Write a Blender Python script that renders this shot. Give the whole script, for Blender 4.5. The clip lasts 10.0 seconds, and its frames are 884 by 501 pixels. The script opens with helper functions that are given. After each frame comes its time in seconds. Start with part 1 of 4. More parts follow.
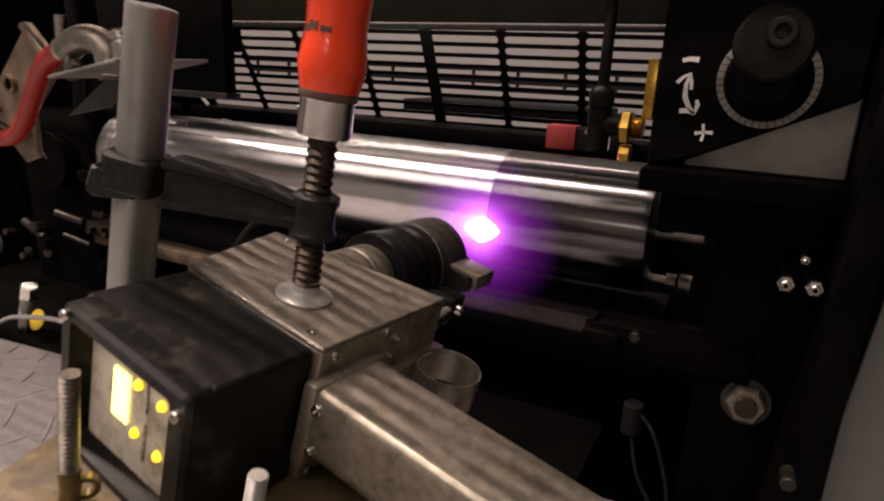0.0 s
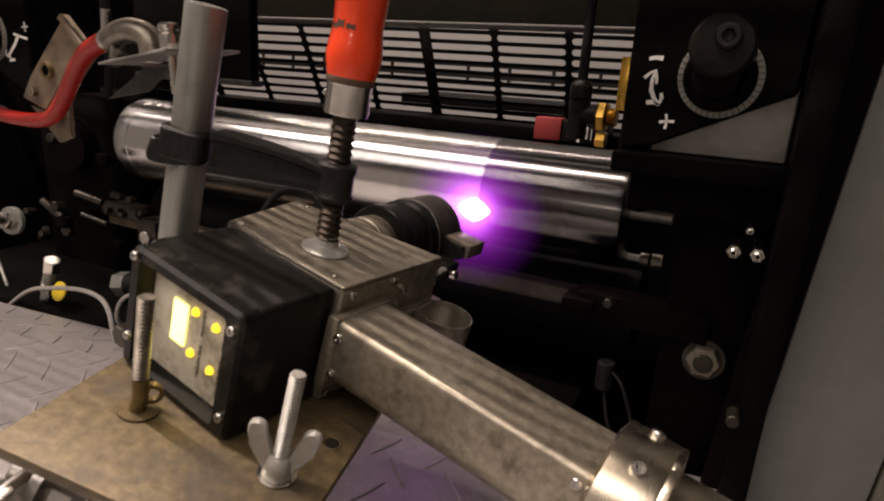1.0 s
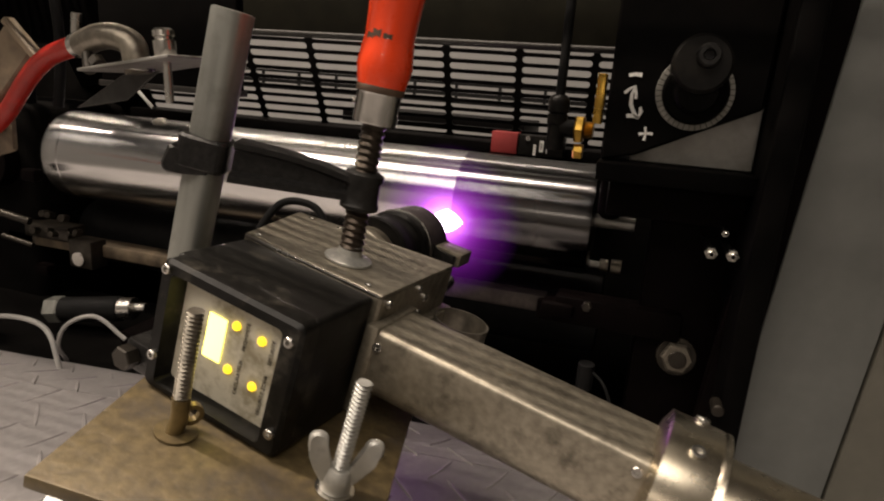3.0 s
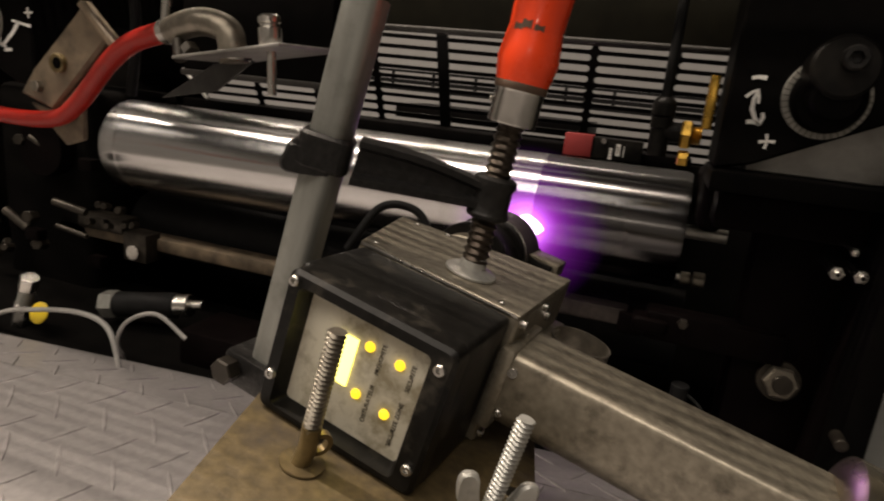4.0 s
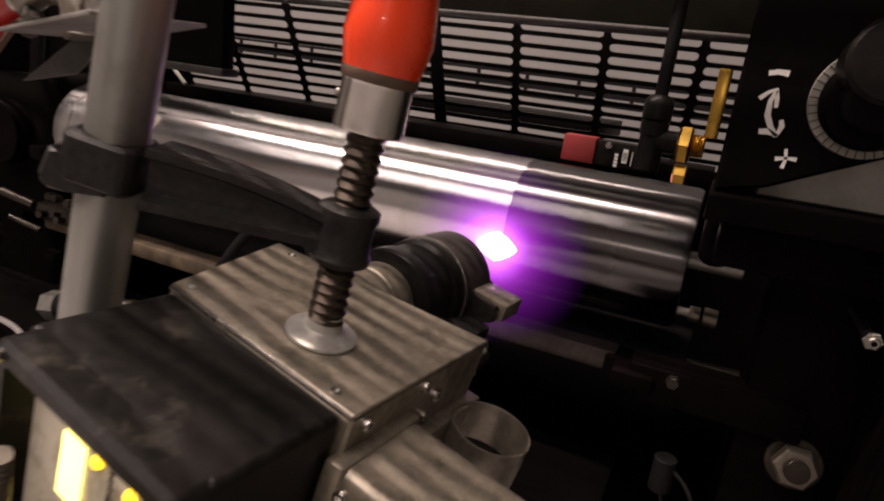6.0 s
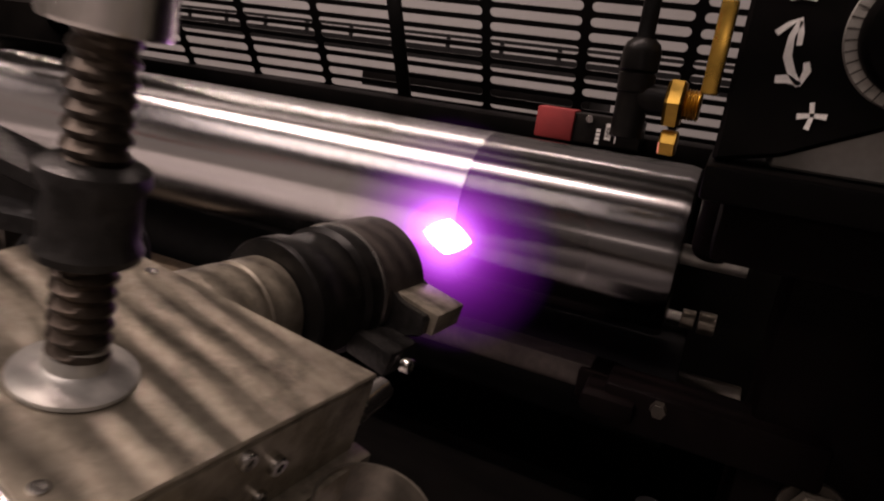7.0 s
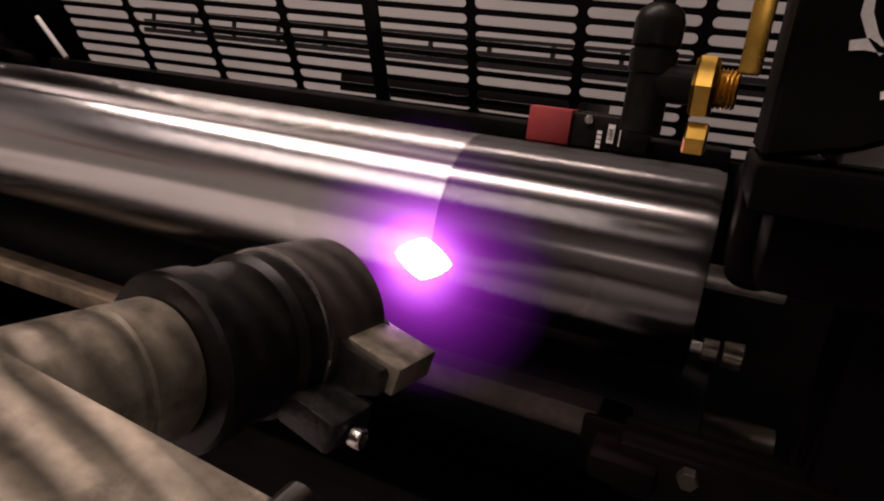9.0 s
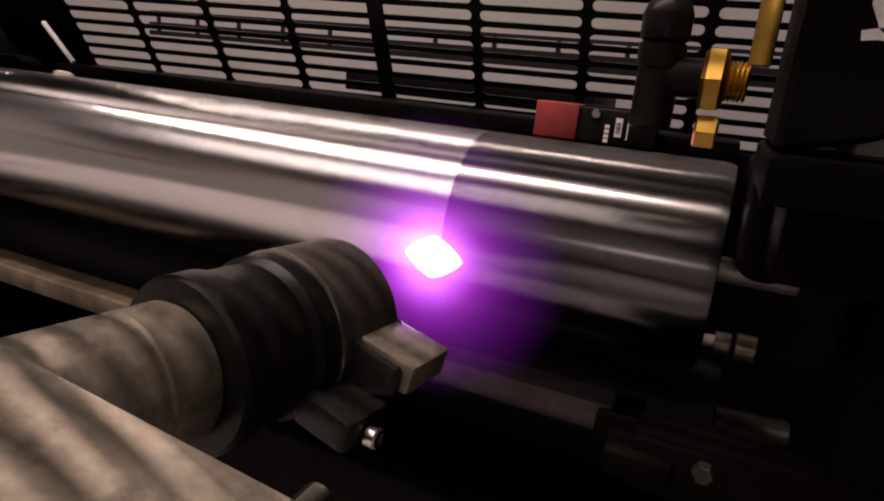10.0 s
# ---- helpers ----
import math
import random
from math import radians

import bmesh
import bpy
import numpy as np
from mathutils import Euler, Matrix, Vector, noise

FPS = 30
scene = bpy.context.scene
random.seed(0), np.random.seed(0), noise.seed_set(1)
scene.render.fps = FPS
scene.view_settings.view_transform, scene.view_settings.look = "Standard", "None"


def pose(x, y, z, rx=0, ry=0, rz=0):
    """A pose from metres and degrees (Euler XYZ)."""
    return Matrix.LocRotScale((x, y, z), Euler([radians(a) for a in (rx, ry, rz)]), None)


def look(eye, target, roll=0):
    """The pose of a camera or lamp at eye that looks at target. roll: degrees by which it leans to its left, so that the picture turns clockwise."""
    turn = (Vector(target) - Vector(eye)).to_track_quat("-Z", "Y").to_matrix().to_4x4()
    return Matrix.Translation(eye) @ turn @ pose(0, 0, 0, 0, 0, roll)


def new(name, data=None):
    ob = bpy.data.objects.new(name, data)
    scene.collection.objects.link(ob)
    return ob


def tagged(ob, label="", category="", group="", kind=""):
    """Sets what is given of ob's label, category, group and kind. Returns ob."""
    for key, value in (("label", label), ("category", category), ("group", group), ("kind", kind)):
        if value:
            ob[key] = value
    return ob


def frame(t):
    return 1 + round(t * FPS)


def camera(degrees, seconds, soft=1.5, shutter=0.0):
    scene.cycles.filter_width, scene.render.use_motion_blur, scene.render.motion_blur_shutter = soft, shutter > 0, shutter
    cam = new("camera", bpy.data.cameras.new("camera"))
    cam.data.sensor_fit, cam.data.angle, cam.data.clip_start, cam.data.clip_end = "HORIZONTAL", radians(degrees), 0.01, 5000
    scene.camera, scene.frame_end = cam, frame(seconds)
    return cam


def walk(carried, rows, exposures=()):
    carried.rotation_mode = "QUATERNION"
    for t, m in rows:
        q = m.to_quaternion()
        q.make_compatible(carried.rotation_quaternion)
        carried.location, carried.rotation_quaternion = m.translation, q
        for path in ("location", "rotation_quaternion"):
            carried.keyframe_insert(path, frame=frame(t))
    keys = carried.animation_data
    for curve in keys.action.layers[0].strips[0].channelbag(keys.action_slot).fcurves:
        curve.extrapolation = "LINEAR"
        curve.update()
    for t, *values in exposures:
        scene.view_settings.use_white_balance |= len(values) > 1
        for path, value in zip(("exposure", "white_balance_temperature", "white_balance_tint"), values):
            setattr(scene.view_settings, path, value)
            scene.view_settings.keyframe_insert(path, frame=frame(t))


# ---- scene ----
cam = camera(71.0, 10.0, soft=2.0, shutter=0.5)
PATH = [
    (0, (0.272, -0.717, 1.189), (-0.587, 0.998, 0.623), 2.5),
    (0.5, (0.301, -0.76, 1.193), (-0.597, 0.928, 0.606), 2.6),
    (1, (0.306, -0.795, 1.185), (-0.527, 0.931, 0.614), 3.5),
    (1.5, (0.299, -0.841, 1.176), (-0.542, 0.884, 0.611), 3.8),
    (2, (0.308, -0.859, 1.175), (-0.485, 0.894, 0.628), 3.3),
    (3.5, (0.165, -0.828, 1.171), (-0.345, 1.043, 0.682), 4.8),
    (4, (0.134, -0.823, 1.167), (-0.475, 1.012, 0.655), 5.8),
    (4.5, (0.142, -0.799, 1.169), (-0.614, 0.976, 0.644), 6.3),
    (5, (0.174, -0.762, 1.183), (-0.616, 0.994, 0.64), 6.1),
    (6.5, (0.187, -0.598, 1.167), (-0.548, 1.173, 0.601), 7.5),
    (7, (0.188, -0.532, 1.149), (-0.55, 1.235, 0.57), 7.4),
    (7.5, (0.181, -0.483, 1.134), (-0.518, 1.304, 0.57), 8.9),
    (8, (0.173, -0.456, 1.137), (-0.56, 1.319, 0.579), 5.5),
    (8.5, (0.17, -0.445, 1.129), (-0.572, 1.333, 0.593), 8.6),
    (9, (0.167, -0.442, 1.133), (-0.571, 1.337, 0.594), 6.6),
    (9.5, (0.164, -0.441, 1.133), (-0.574, 1.336, 0.587), 5.9),
    (10, (0.165, -0.443, 1.134), (-0.591, 1.324, 0.581), 5.4),
]
walk(cam, [(t, look(eye, target, roll)) for t, eye, target, roll in PATH],
     [(0.0, -0.1, 6500, 24), (1.0, -0.05, 6500, 18), (2.2, 0.0, 6500, 12), (4.0, -0.32, 6500, 10), (5.2, -0.15, 6500, 21), (6.4, -0.05, 6500, 25), (7.2, -0.32, 6500, 28), (10.0, -0.22, 6500, 28)])

# ---- light ----
world = bpy.data.worlds.new("world")
scene.world = world
world.use_nodes = True
world.node_tree.nodes["Background"].inputs[0].default_value = (0.9, 0.95, 1.0, 1)
world.node_tree.nodes["Background"].inputs[1].default_value = 0.0006


def area(name, eye, target, w, h, watts, colour=(1.0, 0.93, 0.82)):
    data = bpy.data.lights.new(name, "AREA")
    data.shape, data.size, data.size_y, data.energy, data.color = "RECTANGLE", w, h, watts, colour
    ob = new(name, data)
    ob.matrix_basis = look(eye, target)
    return ob


# fluorescent tubes of the hall, plus fills added over the hall and behind the grille
WARM = (1.0, 0.85, 0.70)
area("tube_light_behind_press", (-1.64, 1.2, 3.05), (-1.64, 0.0, 1.0), 3.6, 0.018, 18, WARM)
area("tube_light_over_press", (-1.19, -0.56, 3.1), (-1.19, -0.2, 1.0), 2.7, 0.05, 108, WARM)
# broad fill, added to brighten the hall mirrored in the roller
area("hall_fill_light", (-1.0, -2.1, 3.3), (-1.0, -1.9, 0.0), 4.8, 1.2, 94, (1.0, 0.88, 0.76))
area("tube_light_far", (0.55, -3.4, 1.78), (0.1, 0.0, 1.0), 0.5, 0.04, 1.8, WARM)
# unseen fill, added to light the wall behind the grille slots
area("back_wall_fill_light", (-0.2, 0.95, 2.3), (-0.2, 1.5, 1.2), 1.8, 0.1, 0.52, WARM)

spark = bpy.data.lights.new("plasma_light", "POINT")
spark.energy, spark.color, spark.shadow_soft_size = 0.016, (0.62, 0.16, 1.0), 0.006
spark_ob = new("plasma_light", spark)
spark_ob.location = (-0.016, -0.052, 1.000)


# ---- materials ----
def material(name, base, rough=0.5, metal=0.0, vary=0.15, scale=40.0, bump=0.1, stretch=(1, 1, 1), second=None,
             second_scale=9.0, second_amount=0.5, emit=None, strength=0.0, rough_vary=0.12, coat=0.0, spec=0.5, cut=(0.48, 0.66)):
    """Principled surface with grain at one scale and stains at another."""
    m = bpy.data.materials.new(name)
    m.use_nodes = True
    nt = m.node_tree
    b = nt.nodes["Principled BSDF"]
    b.inputs["Metallic"].default_value = metal
    b.inputs["Coat Weight"].default_value = coat
    b.inputs["Specular IOR Level"].default_value = spec
    geo = nt.nodes.new("ShaderNodeTexCoord")
    mp = nt.nodes.new("ShaderNodeMapping")
    mp.inputs["Scale"].default_value = stretch
    nt.links.new(geo.outputs["Object"], mp.inputs[0])
    grain = nt.nodes.new("ShaderNodeTexNoise")
    grain.inputs["Scale"].default_value, grain.inputs["Detail"].default_value = scale, 6
    nt.links.new(mp.outputs[0], grain.inputs["Vector"])
    big = nt.nodes.new("ShaderNodeTexNoise")
    big.inputs["Scale"].default_value, big.inputs["Detail"].default_value = second_scale, 5
    big.inputs["Roughness"].default_value = 0.65
    nt.links.new(geo.outputs["Object"], big.inputs["Vector"])
    ramp = nt.nodes.new("ShaderNodeValToRGB")
    ramp.color_ramp.elements[0].position, ramp.color_ramp.elements[1].position = 0.3, 0.7
    lo = [max(0.0, c * (1 - vary)) for c in base]
    hi = [min(1.0, c * (1 + vary)) for c in base]
    ramp.color_ramp.elements[0].color = (*lo, 1)
    ramp.color_ramp.elements[1].color = (*hi, 1)
    nt.links.new(grain.outputs[0], ramp.inputs[0])
    mixer = nt.nodes.new("ShaderNodeMix")
    mixer.data_type = "RGBA"
    mask = nt.nodes.new("ShaderNodeMapRange")
    mask.inputs[1].default_value, mask.inputs[2].default_value = cut
    mask.inputs[3].default_value, mask.inputs[4].default_value = 0.0, second_amount
    nt.links.new(big.outputs[0], mask.inputs[0])
    nt.links.new(mask.outputs[0], mixer.inputs[0])
    nt.links.new(ramp.outputs[0], mixer.inputs[6])
    dark = second if second else [c * 0.62 for c in base]
    mixer.inputs[7].default_value = (*dark, 1)
    nt.links.new(mixer.outputs[2], b.inputs["Base Color"])
    rr = nt.nodes.new("ShaderNodeMapRange")
    rr.inputs[3].default_value, rr.inputs[4].default_value = max(0.03, rough - rough_vary), min(1.0, rough + rough_vary)
    nt.links.new(big.outputs[0], rr.inputs[0])
    nt.links.new(rr.outputs[0], b.inputs["Roughness"])
    if bump:
        bp = nt.nodes.new("ShaderNodeBump")
        bp.inputs["Strength"].default_value, bp.inputs["Distance"].default_value = bump, 0.002
        nt.links.new(grain.outputs[0], bp.inputs["Height"])
        nt.links.new(bp.outputs[0], b.inputs["Normal"])
    if emit:
        b.inputs["Emission Color"].default_value = (*emit, 1)
        b.inputs["Emission Strength"].default_value = strength
    return m


def brushed(name, base, rough):
    """Turned metal: fine grooves round the roller smear reflections along it."""
    m = material(name, base, rough, 1.0, 0.05, 30, 0.0, (0.3, 12, 12), second_amount=0.05, rough_vary=0.012)
    nt = m.node_tree
    b = nt.nodes["Principled BSDF"]
    tan = nt.nodes.new("ShaderNodeTangent")
    tan.direction_type, tan.axis = "RADIAL", "X"
    nt.links.new(tan.outputs[0], b.inputs["Tangent"])
    b.inputs["Anisotropic"].default_value, b.inputs["Anisotropic Rotation"].default_value = 0.85, 0.25
    return m


M = {
    "chrome_roll": brushed("ground_roller_steel", (0.74, 0.73, 0.725), 0.25),
    "dark_roll": brushed("treated_roller_steel", (0.18, 0.176, 0.176), 0.23),
    "black_paint": material("black_machine_paint", (0.0026, 0.0023, 0.0022), 0.48, 0.0, 0.3, 60, 0.1, second=(0.005, 0.004, 0.0035), second_amount=0.35, spec=0.04),
    "olive_paint": material("dark_olive_machine_paint", (0.013, 0.012, 0.0075), 0.55, 0.0, 0.25, 40, 0.08, second=(0.009, 0.0085, 0.006), second_amount=0.6, spec=0.12),
    "dull_steel": material("dull_brown_grey_steel", (0.23, 0.205, 0.165), 0.34, 0.7, 0.25, 110, 0.12, second=(0.11, 0.095, 0.075), second_scale=35, second_amount=0.7),
    "black_plastic": material("black_plastic_cover", (0.007, 0.0065, 0.006), 0.34, 0.0, 0.3, 120, 0.08, second=(0.022, 0.019, 0.015), second_scale=30, second_amount=0.4, spec=0.11),
    "scuffed_plastic": material("scuffed_black_plastic", (0.0065, 0.006, 0.0052), 0.36, 0.0, 0.4, 160, 0.10, second=(0.075, 0.066, 0.052), second_scale=26, second_amount=0.75, spec=0.18, cut=(0.57, 0.76)),
    "black_cast": material("black_cast_iron", (0.019, 0.018, 0.017), 0.36, 0.35, 0.35, 220, 0.35, second=(0.036, 0.033, 0.029), second_amount=0.5, spec=0.3),
    "gunmetal": material("grey_gunmetal", (0.034, 0.032, 0.029), 0.45, 0.4, 0.25, 120, 0.15, second=(0.025, 0.024, 0.022), second_amount=0.6),
    "grille": material("grille_paint", (0.008, 0.0075, 0.0075), 0.5, 0.0, 0.2, 60, 0.05, spec=0.14),
    "alu": material("worn_aluminium", (0.31, 0.276, 0.215), 0.36, 0.66, 0.22, 170, 0.07, second=(0.095, 0.082, 0.062), second_scale=38, second_amount=0.8, rough_vary=0.16, cut=(0.52, 0.68)),
    "alu_clean": material("machined_aluminium", (0.70, 0.63, 0.50), 0.27, 1.0, 0.06, 200, 0.03, (6, 1, 1), second=(0.34, 0.29, 0.2), second_scale=16, second_amount=0.5),
    "steel": material("bright_steel", (0.60, 0.58, 0.54), 0.26, 1.0, 0.12, 90, 0.06, second_amount=0.4),
    "zinc": material("galvanised_steel", (0.27, 0.27, 0.245), 0.40, 0.45, 0.22, 90, 0.15, (1, 1, 0.12), second=(0.15, 0.15, 0.13), second_scale=18, second_amount=0.7),
    "wing_zinc": material("bright_zinc_plating", (0.52, 0.51, 0.47), 0.36, 0.55, 0.2, 160, 0.15, second=(0.30, 0.29, 0.25), second_scale=40, second_amount=0.6),
    "brass_oil": material("oil_stained_shank", (0.20, 0.15, 0.07), 0.3, 0.6, 0.3, 90, 0.15, second=(0.10, 0.07, 0.03), second_scale=30, second_amount=0.7),
    "beige_panel": material("warm_grey_enamel", (0.17, 0.16, 0.13), 0.5, 0.0, 0.06, 50, 0.04, second=(0.14, 0.132, 0.108), second_amount=0.5),
    "thread": material("oily_thread_steel", (0.070, 0.056, 0.043), 0.33, 0.8, 0.35, 120, 0.2, second=(0.035, 0.02, 0.013), second_amount=0.6),
    "rust": material("rusty_plate", (0.108, 0.079, 0.037), 0.46, 0.3, 0.35, 130, 0.2, second=(0.055, 0.043, 0.033), second_scale=13, second_amount=0.9, rough_vary=0.2),
    "red_wood": material("red_lacquered_wood", (0.86, 0.060, 0.010), 0.28, 0.0, 0.08, 25, 0.05, (1, 1, 0.2), second=(0.62, 0.03, 0.01), second_amount=0.4, coat=0.5),
    "worn_wood": material("worn_handle_end", (0.085, 0.05, 0.03), 0.55, 0.0, 0.3, 80, 0.2),
    "red_rubber": material("red_rubber_hose", (0.33, 0.014, 0.008), 0.33, 0.0, 0.15, 60, 0.1, second=(0.20, 0.012, 0.008), second_amount=0.5, spec=0.25),
    "red_plastic": material("dull_red_plastic", (0.28, 0.03, 0.03), 0.5, 0.0, 0.12, 60, 0.05),
    "brass": material("brass", (0.62, 0.38, 0.07), 0.28, 1.0, 0.15, 90, 0.08, second=(0.25, 0.14, 0.04), second_amount=0.5),
    "tread": material("tread_plate_aluminium", (0.40, 0.378, 0.372), 0.45, 0.5, 0.10, 120, 0.08, second=(0.31, 0.292, 0.29), second_scale=7, second_amount=0.6),
    "grey_panel": material("grey_enamel_panel", (0.20, 0.203, 0.19), 0.5, 0.0, 0.05, 50, 0.04, second=(0.17, 0.172, 0.162), second_amount=0.5),
    "gusset": material("bare_grey_steel", (0.30, 0.29, 0.27), 0.5, 0.5, 0.15, 60, 0.1, second=(0.16, 0.15, 0.13), second_amount=0.7),
    "oily": material("oily_machine_steel", (0.050, 0.043, 0.034), 0.34, 0.6, 0.45, 45, 0.2, second=(0.022, 0.018, 0.014), second_scale=14, second_amount=0.8),
    "brown": material("dark_brown_primer", (0.0034, 0.0022, 0.0022), 0.5, 0.0, 0.3, 40, 0.1, second=(0.006, 0.004, 0.0035), second_amount=0.5, spec=0.03),
    "beige": material("dirty_cast_housing", (0.17, 0.13, 0.085), 0.6, 0.0, 0.4, 35, 0.2, second=(0.04, 0.032, 0.024), second_scale=14, second_amount=0.85),
    "panel_plate": material("control_panel_foil", (0.62, 0.58, 0.47), 0.45, 0.0, 0.06, 60, 0.03, second=(0.22, 0.18, 0.10), second_scale=42, second_amount=0.75),
    "ink": material("black_print", (0.03, 0.025, 0.02), 0.6),
    "white_paint": material("white_paint_marker", (0.80, 0.79, 0.76), 0.6, 0.0, 0.1, 300, 0.05),
    "dial": material("dulled_scale_ring", (0.30, 0.29, 0.26), 0.5, 0.2, 0.15, 80, 0.05, second=(0.10, 0.09, 0.08), second_scale=18, second_amount=0.8),
    "nozzle": material("heat_stained_steel", (0.075, 0.063, 0.055), 0.40, 0.5, 0.25, 140, 0.1, second=(0.038, 0.032, 0.029), second_scale=22, second_amount=0.6),
    "label": material("white_label", (0.74, 0.73, 0.70), 0.5, 0.0, 0.04, 60, 0.0),
    "grey_cable": material("grey_cable_jacket", (0.34, 0.33, 0.31), 0.5, 0.0, 0.1, 60, 0.05),
    "black_rubber": material("black_rubber", (0.011, 0.011, 0.011), 0.5, 0.0, 0.2, 80, 0.05, spec=0.10),
    "yellow": material("yellow_plastic_tag", (0.80, 0.58, 0.02), 0.4, 0.0, 0.06, 60, 0.03),
    "wall": material("pale_painted_wall", (0.27, 0.262, 0.25), 0.7, 0.0, 0.04, 12, 0.03, second=(0.22, 0.212, 0.20), second_scale=3),
    "far_wall": material("dim_painted_wall", (0.24, 0.235, 0.23), 0.7, 0.0, 0.06, 12, 0.03, second=(0.17, 0.165, 0.16), second_scale=3),
    "floor": material("grey_concrete_floor", (0.26, 0.25, 0.24), 0.7, 0.0, 0.15, 14, 0.1, second_scale=2),
    "lcd": material("lit_display", (0.8, 0.75, 0.3), 0.3, emit=(1.0, 0.84, 0.18), strength=4.0, bump=0),
    "led": material("lit_led", (0.8, 0.6, 0.05), 0.3, emit=(1.0, 0.66, 0.02), strength=2.0, bump=0),
    "plasma_core": material("plasma_core", (1, 1, 1), 0.5, emit=(0.96, 0.78, 1.0), strength=7.0, bump=0),
    "tape": material("crumpled_tape_scrap", (0.55, 0.52, 0.46), 0.6, 0.0, 0.2, 200, 0.3),
    # near-black: the shade of the interior and of holes put into the colour
    "dark_void": material("unlit_interior_black", (0.004, 0.0036, 0.0033), 0.85, 0.0, 0.3, 20, 0.1, spec=0.03),
}


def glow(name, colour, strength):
    """Painted bloom: lets light through and adds emission of its own."""
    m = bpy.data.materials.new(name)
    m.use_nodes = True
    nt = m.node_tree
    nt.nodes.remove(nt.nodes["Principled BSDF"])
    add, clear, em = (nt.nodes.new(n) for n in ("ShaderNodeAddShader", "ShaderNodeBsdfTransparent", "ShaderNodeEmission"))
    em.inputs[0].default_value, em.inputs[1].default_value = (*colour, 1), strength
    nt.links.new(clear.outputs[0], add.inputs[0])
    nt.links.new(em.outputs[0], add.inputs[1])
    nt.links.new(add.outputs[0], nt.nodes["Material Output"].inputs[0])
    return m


# ---- mesh helpers ----
def finish(bm, mat, name="mesh", smooth=True, edge=35):
    me = bpy.data.meshes.new(name)
    bmesh.ops.recalc_face_normals(bm, faces=bm.faces[:])
    bm.to_mesh(me)
    bm.free()
    for m in (mat if isinstance(mat, (list, tuple)) else [mat]):
        me.materials.append(M[m] if isinstance(m, str) else m)
    if smooth:
        me.shade_smooth()
        me.set_sharp_from_angle(angle=radians(edge))
    return me


def thing(name, label, category, m=Matrix(), group="", kind=""):
    ob = new(name)
    ob.empty_display_size = 0.02
    ob.matrix_basis = m
    return tagged(ob, label, category, group, kind)


def solid(name, bm, mat, label, category, m=Matrix(), group="", kind=""):
    ob = new(name, finish(bm, mat, name))
    ob.matrix_basis = m
    return tagged(ob, label, category, group, kind)


def part(name, bm, mat, parent, label="", m=None):
    me = bm if isinstance(bm, bpy.types.Mesh) else finish(bm, mat, name)
    ob = new(name, me)
    ob.parent = parent
    if m is not None:
        ob.matrix_basis = m
    return tagged(ob, label)


def block(x0, x1, y0, y1, z0, z1, bevel=0.0015, bm=None, segs=2):
    own = bmesh.new()
    bmesh.ops.create_cube(own, size=1.0)
    for v in own.verts:
        v.co = Vector(((x0 + x1) / 2 + v.co.x * (x1 - x0), (y0 + y1) / 2 + v.co.y * (y1 - y0), (z0 + z1) / 2 + v.co.z * (z1 - z0)))
    if bevel:
        bmesh.ops.bevel(own, geom=own.edges[:], offset=bevel, segments=segs, profile=0.5, affect="EDGES")
    return merge(bm, own)


def merge(bm, own):
    if bm is None:
        return own
    tmp = bpy.data.meshes.new("tmp")
    own.to_mesh(tmp)
    own.free()
    bm.from_mesh(tmp)
    bpy.data.meshes.remove(tmp)
    return bm


def basis(p, q):
    """A frame at p whose z axis points at q."""
    p, q = Vector(p), Vector(q)
    return Matrix.Translation(p) @ (q - p).to_track_quat("Z", "Y").to_matrix().to_4x4()


def lathe(profile, m=Matrix(), n=40, bm=None, cap=True):
    """Turns (radius, height) pairs about z."""
    own = bmesh.new()
    rings = []
    for r, z in profile:
        rings.append([own.verts.new(m @ Vector((r * math.cos(2 * math.pi * i / n), r * math.sin(2 * math.pi * i / n), z))) for i in range(n)])
    for a, b in zip(rings, rings[1:]):
        for i in range(n):
            own.faces.new((a[i], a[(i + 1) % n], b[(i + 1) % n], b[i]))
    if cap:
        own.faces.new(list(reversed(rings[0])))
        own.faces.new(rings[-1])
    return merge(bm, own)


def rod(p, q, r, bm=None, n=24, chamfer=0.0008, r2=None):
    length = (Vector(q) - Vector(p)).length
    r2 = r if r2 is None else r2
    c = min(chamfer, r * 0.4, length * 0.3)
    return lathe([(r - c, 0), (r, c), (r2, length - c), (r2 - c, length)], basis(p, q), n, bm)


def hexnut(p, q, r, bm=None, hole=0.0):
    length = (Vector(q) - Vector(p)).length
    c = r * 0.12
    prof = [(r - c, 0), (r, c), (r, length - c), (r - c, length)]
    if hole:
        prof += [(hole, length), (hole, length * 0.5)]
    return lathe(prof, basis(p, q), 6, bm)


def smooth_path(points, steps=10):
    pts = [Vector(p) for p in points]
    pts = [pts[0] * 2 - pts[1]] + pts + [pts[-1] * 2 - pts[-2]]
    out = []
    for a, b, c, d in zip(pts, pts[1:], pts[2:], pts[3:]):
        for i in range(steps):
            t = i / steps
            out.append(0.5 * (2 * b + (c - a) * t + (2 * a - 5 * b + 4 * c - d) * t * t + (3 * b - a - 3 * c + d) * t ** 3))
    out.append(pts[-2])
    return out


